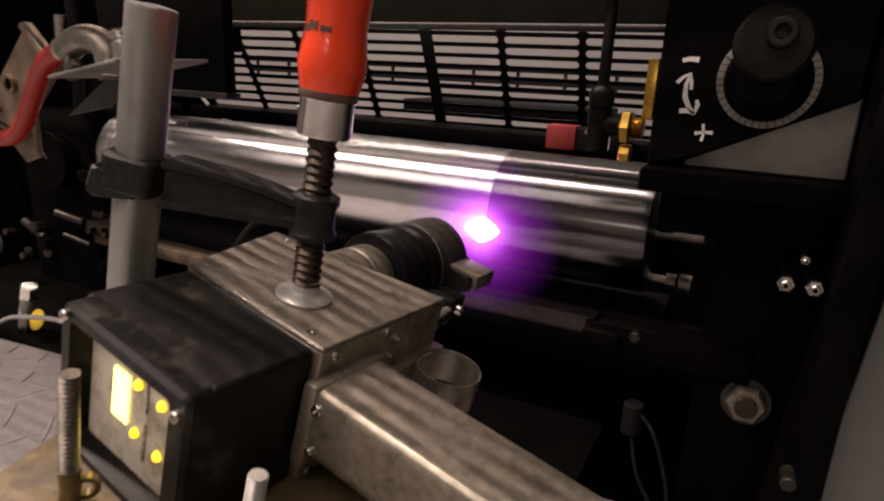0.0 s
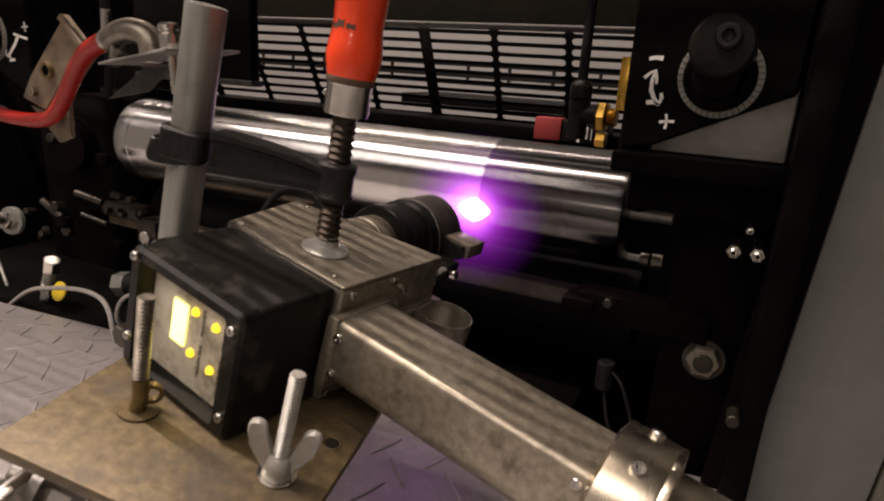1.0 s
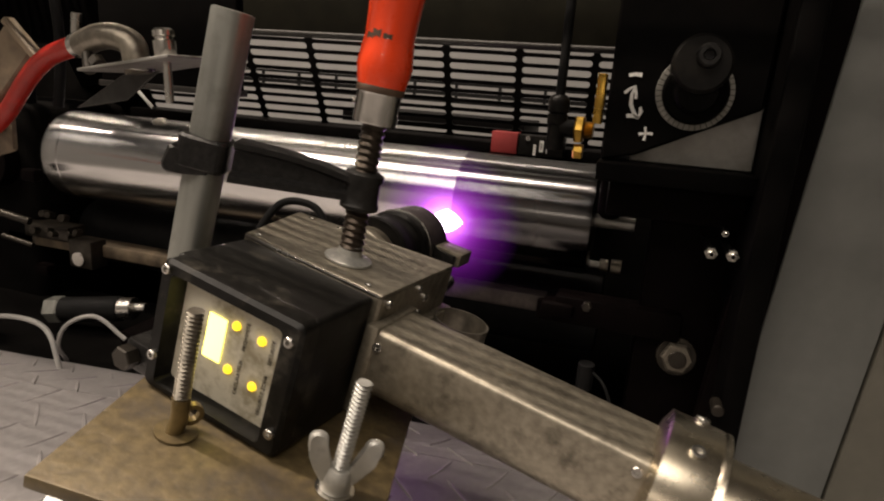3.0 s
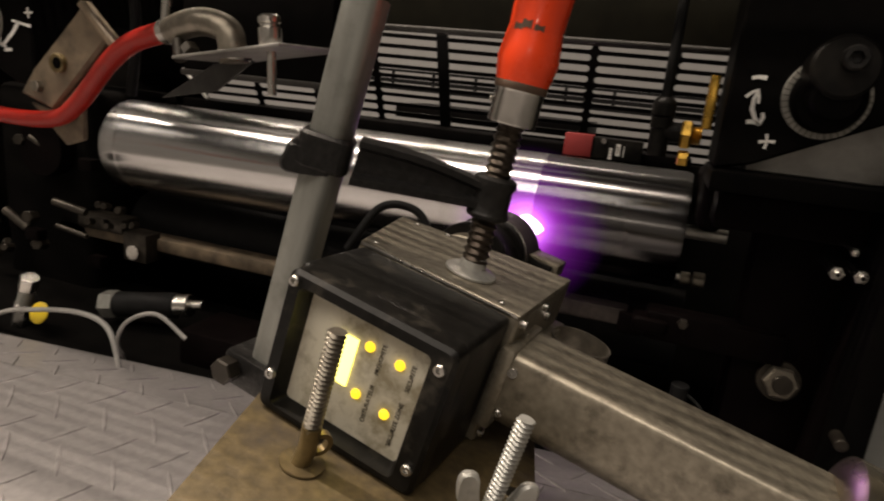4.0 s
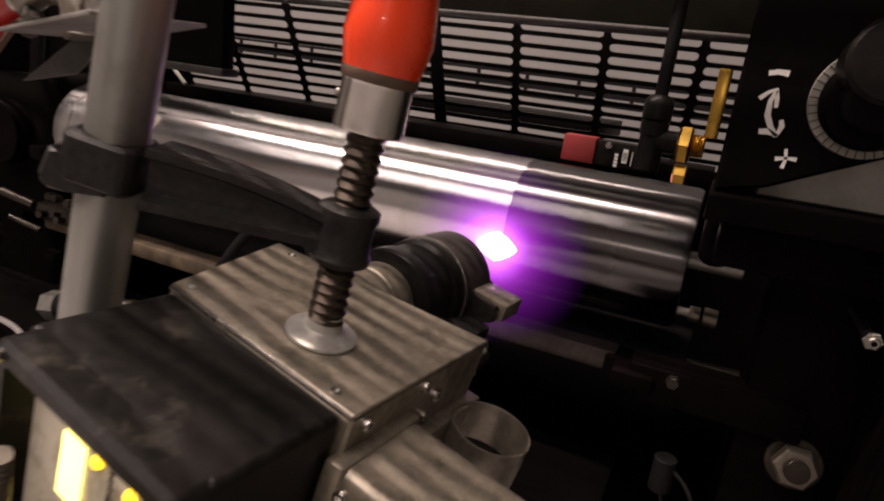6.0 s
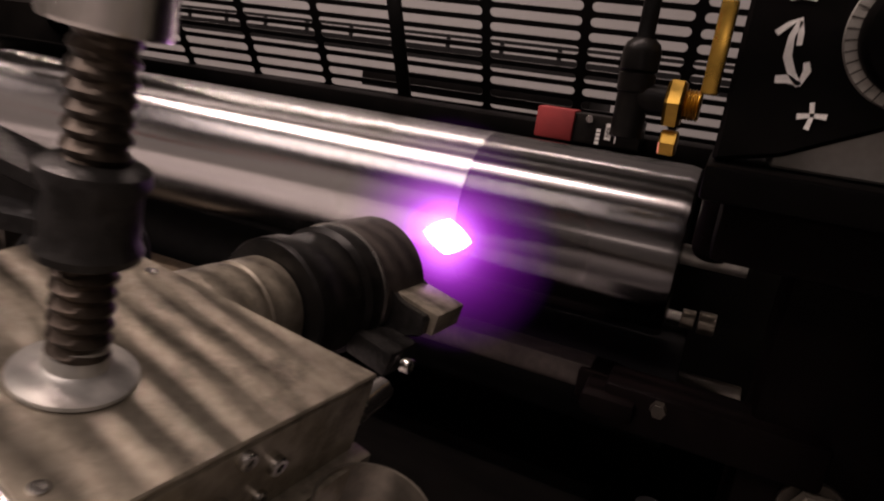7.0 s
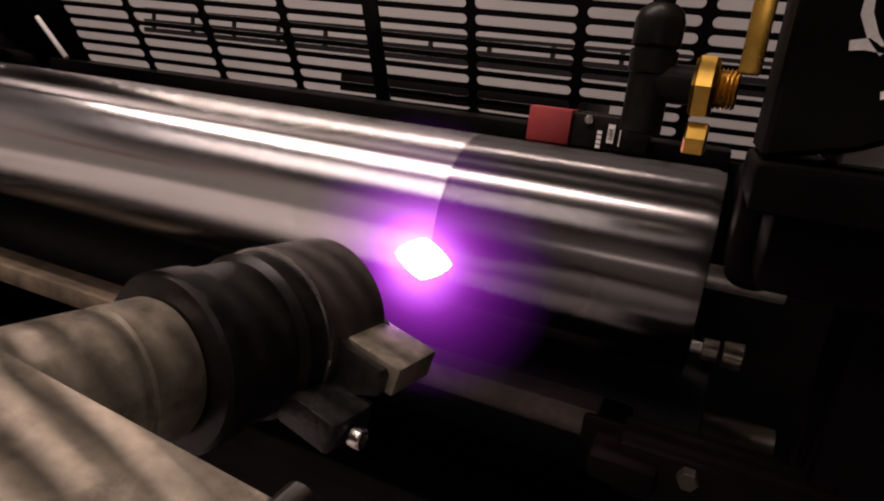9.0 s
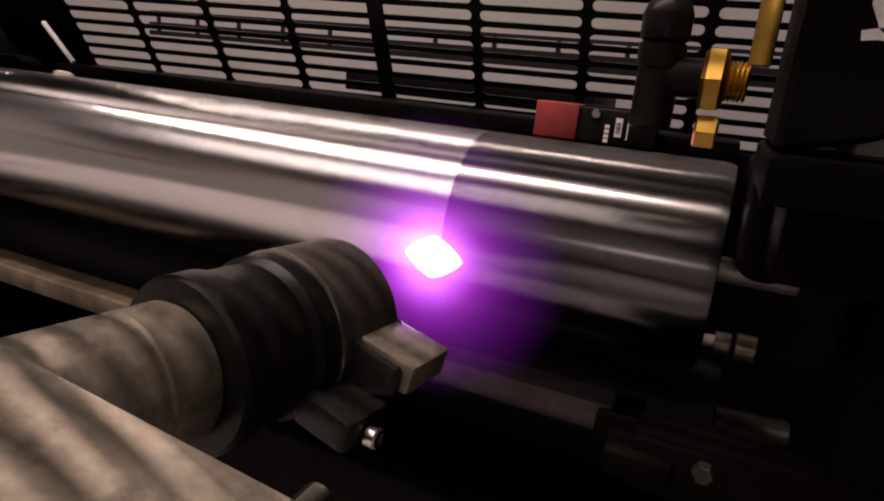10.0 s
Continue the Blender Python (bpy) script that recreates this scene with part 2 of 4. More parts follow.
def hose(points, r, bm=None, n=14, steps=10):
    own = bmesh.new()
    pts = smooth_path(points, steps)
    rings, prev = [], None
    for i, p in enumerate(pts):
        d = (pts[min(i + 1, len(pts) - 1)] - pts[max(i - 1, 0)]).normalized()
        side = d.orthogonal().normalized() if prev is None else (prev - d * prev.dot(d)).normalized()
        prev = side
        up = d.cross(side)
        rings.append([own.verts.new(p + r * (side * math.cos(2 * math.pi * k / n) + up * math.sin(2 * math.pi * k / n))) for k in range(n)])
    for a, b in zip(rings, rings[1:]):
        for k in range(n):
            own.faces.new((a[k], a[(k + 1) % n], b[(k + 1) % n], b[k]))
    own.faces.new(list(reversed(rings[0])))
    own.faces.new(rings[-1])
    return merge(bm, own)


def prism(outline, depth, m=Matrix(), bevel=0.001, bm=None):
    """An outline in local x, y thickened along z."""
    own = bmesh.new()
    lo = [own.verts.new((x, y, 0)) for x, y in outline]
    hi = [own.verts.new((x, y, depth)) for x, y in outline]
    n = len(outline)
    own.faces.new(list(reversed(lo)))
    own.faces.new(hi)
    for i in range(n):
        own.faces.new((lo[i], lo[(i + 1) % n], hi[(i + 1) % n], hi[i]))
    if bevel:
        bmesh.ops.bevel(own, geom=own.edges[:], offset=bevel, segments=1, affect="EDGES")
    bmesh.ops.transform(own, matrix=m, verts=own.verts[:])
    return merge(bm, own)


def rounded(w, h, r, n=6):
    out = []
    for cx, cy, a0 in ((w / 2 - r, h / 2 - r, 0), (-w / 2 + r, h / 2 - r, 90), (-w / 2 + r, -h / 2 + r, 180), (w / 2 - r, -h / 2 + r, 270)):
        for i in range(n + 1):
            a = radians(a0 + 90 * i / n)
            out.append((cx + r * math.cos(a), cy + r * math.sin(a)))
    return out


def screw_head(p, d, r, bm=None):
    """A cap screw with a hexagon socket at p, facing d."""
    p, d = Vector(p), Vector(d).normalized()
    bm = lathe([(r, -0.002), (r, r * 0.55), (r * 0.85, r * 0.75), (r * 0.5, r * 0.75)], basis(p, p + d), 20, bm, cap=False)
    return lathe([(r * 0.5, r * 0.75), (r * 0.5, r * 0.2), (0.0002, r * 0.2)], basis(p, p + d), 6, bm, cap=False)


def thread(z0, z1, r, depth, pitch, m=Matrix(), n=20, bm=None):
    """A threaded rod: a helix of ridges along z."""
    own = bmesh.new()
    per = 4
    count = int((z1 - z0) / pitch * per)
    shape = (0.0, 0.55, 1.0, 0.55)
    rings = []
    for i in range(count + 1):
        ring = []
        for k in range(n):
            ph = (i + per * k / n)
            f0 = shape[int(ph) % per] * (1 - ph % 1) + shape[(int(ph) + 1) % per] * (ph % 1)
            rr = r - depth * f0
            a = 2 * math.pi * k / n
            ring.append(own.verts.new(m @ Vector((rr * math.cos(a), rr * math.sin(a), z0 + (z1 - z0) * i / count))))
        rings.append(ring)
    for a, b in zip(rings, rings[1:]):
        for k in range(n):
            own.faces.new((a[k], a[(k + 1) % n], b[(k + 1) % n], b[k]))
    own.faces.new(list(reversed(rings[0])))
    own.faces.new(rings[-1])
    return merge(bm, own)


def letters(text, size, mat, parent, m, name="lettering"):
    cu = bpy.data.curves.new(name, "FONT")
    cu.body, cu.size, cu.extrude, cu.align_x, cu.align_y = text, size, 0.0001, "CENTER", "CENTER"
    tmp = bpy.data.objects.new("tmp", cu)
    me = bpy.data.meshes.new_from_object(tmp)
    bpy.data.objects.remove(tmp)
    me.materials.clear()
    me.materials.append(M[mat])
    ob = new(name, me)
    ob.parent = parent
    ob.matrix_basis = m
    return ob


# ---- hall ----
def hall():
    x0, x1, y0, y1, h, t = -4.0, 3.5, -3.6, 1.5, 3.4, 0.12
    solid("floor", block(x0, x1, y0, y1, -t, 0, 0), "floor", "grey concrete workshop floor", "floor", kind="structure")
    solid("wall_north", block(x0 - t, x1 + t, y1, y1 + t, 0, h, 0), "far_wall", "dim painted hall wall behind the press", "wall", kind="structure")
    solid("wall_south", block(x0 - t, x1 + t, y0 - t, y0, 0, h, 0), "wall", "pale painted hall wall", "wall", kind="structure")
    solid("wall_west", block(x0 - t, x0, y0, y1, 0, h, 0), "wall", "pale painted hall wall", "wall", kind="structure")
    solid("wall_east", block(x1, x1 + t, y0, y1, 0, h, 0), "wall", "pale painted hall wall", "wall", kind="structure")
    solid("ceiling", block(x0 - t, x1 + t, y0 - t, y1 + t, h, h + t, 0), "wall", "pale hall ceiling", "ceiling", kind="structure")


hall()


# ---- press frame ----
def press_frame():
    p = thing("printing_press", "black painted printing press frame with near-black plates for its unlit interior", "press", kind="structure")
    # near-black plates added so that the inside of the press stays dark
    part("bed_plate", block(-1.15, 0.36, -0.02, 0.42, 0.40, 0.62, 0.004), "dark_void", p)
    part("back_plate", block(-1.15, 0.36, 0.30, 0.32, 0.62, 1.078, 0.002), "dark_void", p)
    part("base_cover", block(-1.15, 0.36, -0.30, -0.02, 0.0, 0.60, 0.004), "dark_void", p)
    part("top_beam", block(-1.35, 0.62, 0.018, 0.045, 1.236, 1.42, 0.004), "olive_paint", p, "dark olive painted cross beam")
    part("beam_bead", rod((-1.30, 0.020, 1.240), (0.20, 0.020, 1.240), 0.004), "gunmetal", p)
    part("side_frame", block(0.338, 0.362, -0.20, 0.42, 0.0, 1.40, 0.003), "black_paint", p)
    part("side_frame", block(-1.19, -1.15, -0.16, 0.42, 0.0, 1.42, 0.003), "black_paint", p)
    # added to cover the pale wall left of the grille
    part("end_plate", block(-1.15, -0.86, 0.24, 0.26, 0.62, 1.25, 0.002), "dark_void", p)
    part("catch_tray", block(-0.80, 0.18, 0.223, 0.299, 1.070, 1.0935, 0.002), "black_paint", p)
    return p


press_frame()


# ---- slotted guard behind the roller ----
CELL, PITCH = 0.1307, 0.0199


def slot_cell(rows, cell=CELL, pitch=PITCH, post=0.0105, gap=0.0128, thick=0.002):
    bm = bmesh.new()
    for r in range(rows):
        z = r * pitch
        outer = [(0, z), (cell, z), (cell, z + pitch), (0, z + pitch)]
        inner = [(cell / 2 + x, z + pitch / 2 + y) for x, y in rounded(cell - post, gap, gap * 0.46, 4)]
        edges = []
        for loop in (outer, inner):
            vs = [bm.verts.new((x, 0, y)) for x, y in loop]
            edges += [bm.edges.new((vs[i], vs[(i + 1) % len(vs)])) for i in range(len(vs))]
        bmesh.ops.triangle_fill(bm, use_beauty=True, edges=edges)
    bmesh.ops.remove_doubles(bm, verts=bm.verts[:], dist=1e-5)
    ret = bmesh.ops.extrude_face_region(bm, geom=bm.faces[:])
    bmesh.ops.translate(bm, vec=(0, thick, 0), verts=[v for v in ret["geom"] if isinstance(v, bmesh.types.BMVert)])
    return bm


def guards():
    # the grille leans towards the viewer at its top
    g = thing("guard_grille", "black slotted metal guard grille behind the roller", "grille", pose(-0.2696, 0.3438, 1.0775, 30.6, 0, 6.1))
    me = finish(slot_cell(12), "grille", "slotted_panel", smooth=False)
    for k in range(-4, 5):
        part("slotted_panel", me, None, g, m=pose(k * CELL, 0, -0.0254))
    part("wide_post", block(-0.0105, 0.0105, -0.003, 0.0025, -0.0254, 0.213, 0.001), "grille", g)
    part("end_post", block(-4 * CELL - 0.16, -4 * CELL + 0.004, -0.003, 0.0025, -0.0254, 0.213, 0.001), "grille", g)
    part("bottom_rail", block(-0.56, 0.66, -0.003, 0.004, -0.036, -0.022, 0.001), "grille", g)
    # a second slotted sheet further back shows dark through the middle rows
    b = thing("inner_guard", "dark slotted cover strip behind the guard grille", "grille", pose(0, 0.40, 1.150))
    part("slotted_strip", block(-0.80, 0.40, 0, 0.003, 0.0, 0.008, 0), "grille", b)
    part("slotted_strip", block(-0.80, 0.40, 0, 0.003, 0.014, 0.022, 0), "grille", b)
    part("slotted_strip", block(-0.80, 0.40, 0, 0.003, 0.036, 0.041, 0), "grille", b)
    for k in range(14):
        part("strip_post", block(-0.78 + k * 0.09, -0.774 + k * 0.09, -0.001, 0.003, 0.0, 0.041, 0), "grille", b)
    part("cover_box", block(-0.45, -0.02, 0.10, 0.30, -0.06, -0.03, 0.002), "black_paint", b)
    # guard swung up flat above the work; the lamp over the press throws stripes through it
    u = thing("raised_guard", "black slotted guard swung up above the roller", "grille", pose(-1.10, -0.505, 1.345, -90, 0, 0))
    me = finish(slot_cell(31, cell=0.30, pitch=0.0140, post=0.010, gap=0.0078), "grille", "raised_panel", smooth=False)
    for k in range(6):
        part("slotted_panel", me, None, u, m=pose(k * 0.30, 0, 0))
    part("guard_hinge", block(0.0, 1.80, -0.012, 0.004, 0.434, 0.448, 0.001), "grille", u)
    part("guard_arm", block(1.440, 1.452, -0.02, -0.0005, 0.20, 0.68, 0.001), "grille", u)


guards()


# ---- roller ----
RY, RZ, RR = 0.040, 1.014, 0.077
ROLLER = thing("roller", "shiny ground steel printing roller, one end darkened", "roller", pose(0, RY, RZ))


def roller():
    ax = lambda x: basis((x, 0, 0), (x + 1, 0, 0))
    part("ground_shell", lathe([(RR - 0.004, 0), (RR - 0.001, 0.001), (RR, 0.003), (RR, 0.034), (RR - 0.0008, 0.035), (RR - 0.0008, 0.037), (RR, 0.038), (RR, 0.735)], ax(-0.745), 128), "chrome_roll", ROLLER, "bright ground steel shell")
    part("treated_shell", lathe([(RR - 0.0001, 0), (RR - 0.0001, 0.180), (RR - 0.002, 0.187), (RR - 0.006, 0.188)], ax(-0.0101), 128), "dark_roll", ROLLER, "dark cleaned steel shell")
    part("journal", rod((-0.83, 0, 0), (-0.74, 0, 0), 0.030), "oily", ROLLER)
    part("journal", rod((0.17, 0, 0), (0.232, 0, 0), 0.0092), "wing_zinc", ROLLER, "bare steel shaft end")
    bm = bmesh.new()
    bmesh.ops.create_icosphere(bm, subdivisions=3, radius=1.0)
    for v in bm.verts:
        n = 1 + 0.35 * noise.noise(v.co * 2.3)
        v.co = Vector((v.co.x * 0.009 * n, v.co.y * 0.0045 * n, v.co.z * 0.010 * n))
    part("tape_scrap", bm, "tape", ROLLER, "crumpled scrap of tape", pose(-0.545, -RR - 0.001, 0))
    for k in range(6):
        a = radians(60 * k + 20)
        part("end_bolt", hexnut((-0.752, 0.05 * math.cos(a), 0.05 * math.sin(a)), (-0.744, 0.05 * math.cos(a), 0.05 * math.sin(a)), 0.006), "steel", ROLLER)


roller()


# lower roller and rods
def lower_rollers():
    r2 = thing("lower_roller", "dark rubber covered roller under the bright roller", "roller", pose(0, 0.10, 0.86))
    part("shell", rod((-0.76, 0, 0), (0.20, 0, 0), 0.062, n=64), "black_rubber", r2)
    part("journal", rod((-0.80, 0, 0), (0.26, 0, 0), 0.02), "oily", r2)
    a = thing("guide_rod", "slim bright steel rod below the roller", "rod", pose(0, 0.103, 0.935))
    part("shaft", rod((-0.70, 0, 0), (0.20, 0, 0), 0.0052), "wing_zinc", a)
    part("rod_end", rod((0.190, 0, 0), (0.203, 0, 0), 0.0095), "dull_steel", a)
    part("rod_end", rod((0.206, 0, 0), (0.222, 0, 0), 0.0115), "dull_steel", a)
    c = thing("cross_bar", "dirty bare metal bar under the roller", "bar", pose(0, 0.02, 0.895))
    part("bar", block(-0.12, 0.128, -0.03, 0.0, -0.012, 0.012, 0.003), "nozzle", c)
    part("foot", block(0.118, 0.150, -0.036, 0.004, -0.02, 0.010, 0.004), "brown", c)
    d = thing("rail", "greasy beige painted rail below the roller", "rail", pose(0, 0, 0.86))
    part("beam", block(-0.86, -0.36, -0.02, 0.02, -0.012, 0.010, 0.003), "beige", d)
    part("clamp_block", block(-0.80, -0.70, -0.035, 0.005, 0.008, 0.035, 0.004), "oily", d)
    part("clamp_block", block(-0.69, -0.64, -0.045, -0.01, -0.03, 0.02, 0.004), "oily", d)
    part("knurled_screw", rod((-0.665, -0.05, -0.012), (-0.665, -0.03, -0.012), 0.013), "steel", d)


lower_rollers()


# ---- bearing block with dial ----
def bearing_block(x, name, label, mirror=1, y=0.0):
    m = pose(x, y, 0)
    b = thing(name, label, "bearing", m)
    s = lambda pts: [(mirror * px, py) for px, py in pts]
    face = Matrix.Translation((0, -0.145, 0)) @ Matrix(((1, 0, 0), (0, 0, 1), (0, 1, 0))).to_4x4()
    part("cheek", prism(s([(0.0, 1.114), (0.034, 1.122), (0.150, 1.178), (0.152, 1.30), (0.0, 1.30)]), 0.10, face, 0.0025), "black_paint", b, "black painted cheek plate")
    if mirror > 0:
        part("gusset", prism(s([(0.030, 1.115), (0.152, 1.115), (0.152, 1.186), (0.030, 1.127)]), 0.06, Matrix.Translation((0, 0.012, 0)) @ face, 0.0015), "gusset", b, "bare grey steel gusset")
    if mirror < 0:
        part("stay", block(-0.14, -0.02, -0.06, 0.30, 1.20, 1.30, 0.004), "dark_void", b)
    lo, hi = sorted((mirror * -0.002, mirror * 0.156))
    if mirror > 0:
        part("ledge", block(lo, hi, -0.165, -0.05, 1.094, 1.114, 0.003), "black_paint", b)
    lo, hi = sorted((mirror * 0.012, mirror * 0.156))
    if mirror > 0:
        part("upper_panel", block(lo, hi, -0.125, -0.02, 1.052, 1.094, 0.004), "brown", b)
        part("lower_panel", block(0.066, 0.156, -0.085, -0.02, 0.62, 1.052, 0.004), "brown", b)
    lo, hi = sorted((mirror * 0.0, mirror * 0.03))
    if mirror > 0:
        part("roller_guard", block(lo, hi, -0.07, 0.10, 1.035, 1.10, 0.012, segs=4), "brown", b)
    c = Vector((mirror * 0.084, -0.145, 1.190))
    front = lambda d: c + Vector((0, -d, 0))
    ring = part("dial_ring", lathe([(0.023, 0), (0.037, 0), (0.038, -0.001), (0.037, 0.004), (0.023, 0.004)], basis(front(-0.001), front(1)), 64), "dial", b, "dull pale scale ring with dark ticks")
    bm = bmesh.new()
    for k in range(40):
        a = 2 * math.pi * k / 40
        q = block(0.027, 0.0372, -0.0004, 0.0004, 0.004, 0.0044, 0)
        bmesh.ops.transform(q, matrix=basis(front(-0.001), front(1)) @ Matrix.Rotation(a, 4, "Z"), verts=q.verts[:])
        bm = merge(bm, q)
    part("scale_ticks", bm, "ink", ring)
    knob = part("dial_knob", lathe([(0.0315, 0), (0.0315, 0.012), (0.029, 0.016), (0.022, 0.018), (0.021, 0.040), (0.018, 0.044), (0.0, 0.044)], basis(front(0.002), front(1)), 48), "black_paint", b, "black adjusting knob")
    h = Vector((mirror * 0.084, -0.150, 1.212))
    part("lock_stub", rod(h, h + Vector((0, -0.044, 0.004)), 0.0275, n=40, chamfer=0.003), "black_plastic", knob)
    part("socket_screw", screw_head(h + Vector((0.004, -0.044, 0.010)), (0, -1, 0.2), 0.011), "black_cast", knob)
    part("hole", rod((mirror * 0.015, -0.1452, 1.215), (mirror * 0.015, -0.140, 1.215), 0.006), "dark_void", b)
    return b


def paint_stroke(b, pts, w, name):
    """A hand-painted white line on the front of a bearing block."""
    y = -0.1456
    bm = bmesh.new()
    n = len(pts)
    vs = []
    for i, (px, pz) in enumerate(pts):
        a, c = pts[max(i - 1, 0)], pts[min(i + 1, n - 1)]
        d = Vector((c[0] - a[0], c[1] - a[1])).normalized()
        ww = w * (1 + 0.25 * math.sin(3.1 * i + px * 900))
        vs.append((bm.verts.new((px - d.y * ww, y, pz + d.x * ww)), bm.verts.new((px + d.y * ww, y, pz - d.x * ww))))
    for (p, q), (r, t) in zip(vs, vs[1:]):
        bm.faces.new((p, q, t, r))
    ret = bmesh.ops.extrude_face_region(bm, geom=bm.faces[:])
    bmesh.ops.translate(bm, vec=(0, 0.0006, 0), verts=[v for v in ret["geom"] if isinstance(v, bmesh.types.BMVert)])
    part(name, bm, "white_paint", b, "white hand-painted mark")


def marks(b):
    """White paint marks: minus, double arrow, plus."""
    stroke = lambda pts, w, name: paint_stroke(b, pts, w, name)
    stroke([(0.018, 1.203), (0.024, 1.2045), (0.031, 1.204)], 0.0020, "minus_mark")
    stroke([(0.026, 1.192), (0.0235, 1.184), (0.024, 1.174), (0.028, 1.166), (0.033, 1.160)], 0.0019, "arrow_mark")
    stroke([(0.016, 1.185), (0.021, 1.190), (0.026, 1.193), (0.0275, 1.186), (0.028, 1.180)], 0.0013, "arrow_mark")
    stroke([(0.021, 1.162), (0.027, 1.163), (0.033, 1.161), (0.035, 1.168), (0.0335, 1.172)], 0.0019, "arrow_mark")
    stroke([(0.036, 1.1445), (0.043, 1.146), (0.050, 1.146)], 0.0013, "plus_mark")
    stroke([(0.0415, 1.1525), (0.043, 1.1455), (0.0420, 1.1385)], 0.0013, "plus_mark")


right_block = bearing_block(0.184, "bearing_block", "black bearing block with scale dial and white painted marks")
marks(right_block)


def right_side():
    g = thing("grey_door", "grey enamelled side door of the press", "door", pose(0.365, -0.15, 0.86, 0, 4.2, 0))
    part("door_leaf", block(0, 0.105, 0, 0.03, -0.76, 0.76, 0.004), "grey_panel", g)
    part("door_leaf", block(0.1075, 0.62, 0.001, 0.031, -0.76, 0.76, 0.004), "beige_panel", g, "warm grey outer leaf")
    part("seam", block(0.104, 0.109, 0.012, 0.026, -0.75, 0.75, 0), "dark_void", g)
    part("edge_trim", block(-0.037, 0.006, 0.003, 0.028, -0.76, 0.76, 0.002), "brown", g)
    s = thing("screw_pair", "three small bright screws on the dark plate", "screw")
    for x, z, r in ((0.308, 1.033, 0.0055), (0.3285, 1.033, 0.0055), (0.318, 1.055, 0.003)):
        y = -0.165
        q = part("screw", rod((x, y + 0.082, z), (x, y - 0.008, z), r * 0.75), "steel", s)
        part("nut", hexnut((x, y + 0.004, z), (x, y - 0.004, z), r * 1.25), "steel", q)
        part("socket", rod((x, y - 0.009, z), (x, y - 0.0075, z), r * 0.35), "dark_void", q)
    n = thing("large_nut", "large oily steel hexagon nut on a bolt", "nut", pose(0.300, -0.10, 0.888))
    part("bolt", rod((0, 0.05, -0.01), (0, -0.018, 0.004), 0.010), "oily", n)
    part("nut", hexnut((0, 0.004, 0), (0, -0.012, 0.003), 0.0185, hole=0.010), "dull_steel", n)
    part("washer", rod((0, 0.010, -0.001), (0, 0.004, 0), 0.023), "oily", n)
    m = thing("small_hex_stud", "small steel stud by the side frame", "stud", pose(0.335, -0.205, 0.885))
    part("stud", rod((0, 0.01, 0), (0, -0.012, 0), 0.006), "oily", m)
    k = thing("dark_bracket", "dark steel bracket under the bearing block", "bracket")
    part("plate", block(0.15, 0.30, -0.10, -0.06, 0.905, 0.940, 0.004), "brown", k)
    part("lug", block(0.135, 0.175, -0.11, -0.07, 0.915, 0.932, 0.005), "brown", k)
    part("bolt_head", hexnut((0.19, -0.104, 0.935), (0.19, -0.112, 0.935), 0.006), "oily", k)
    c = thing("looped_cable", "thin dark cable loop hanging under the press", "cable")
    part("cable", hose([(0.20, -0.12, 0.84), (0.215, -0.14, 0.80), (0.24, -0.15, 0.77), (0.27, -0.15, 0.74)], 0.002), "black_rubber", c)
    part("cable", hose([(0.205, -0.12, 0.86), (0.225, -0.14, 0.85), (0.245, -0.15, 0.80), (0.25, -0.15, 0.74)], 0.002), "black_rubber", c)
    part("plug", rod((0.20, -0.12, 0.835), (0.20, -0.12, 0.868), 0.010), "black_rubber", c)


right_side()


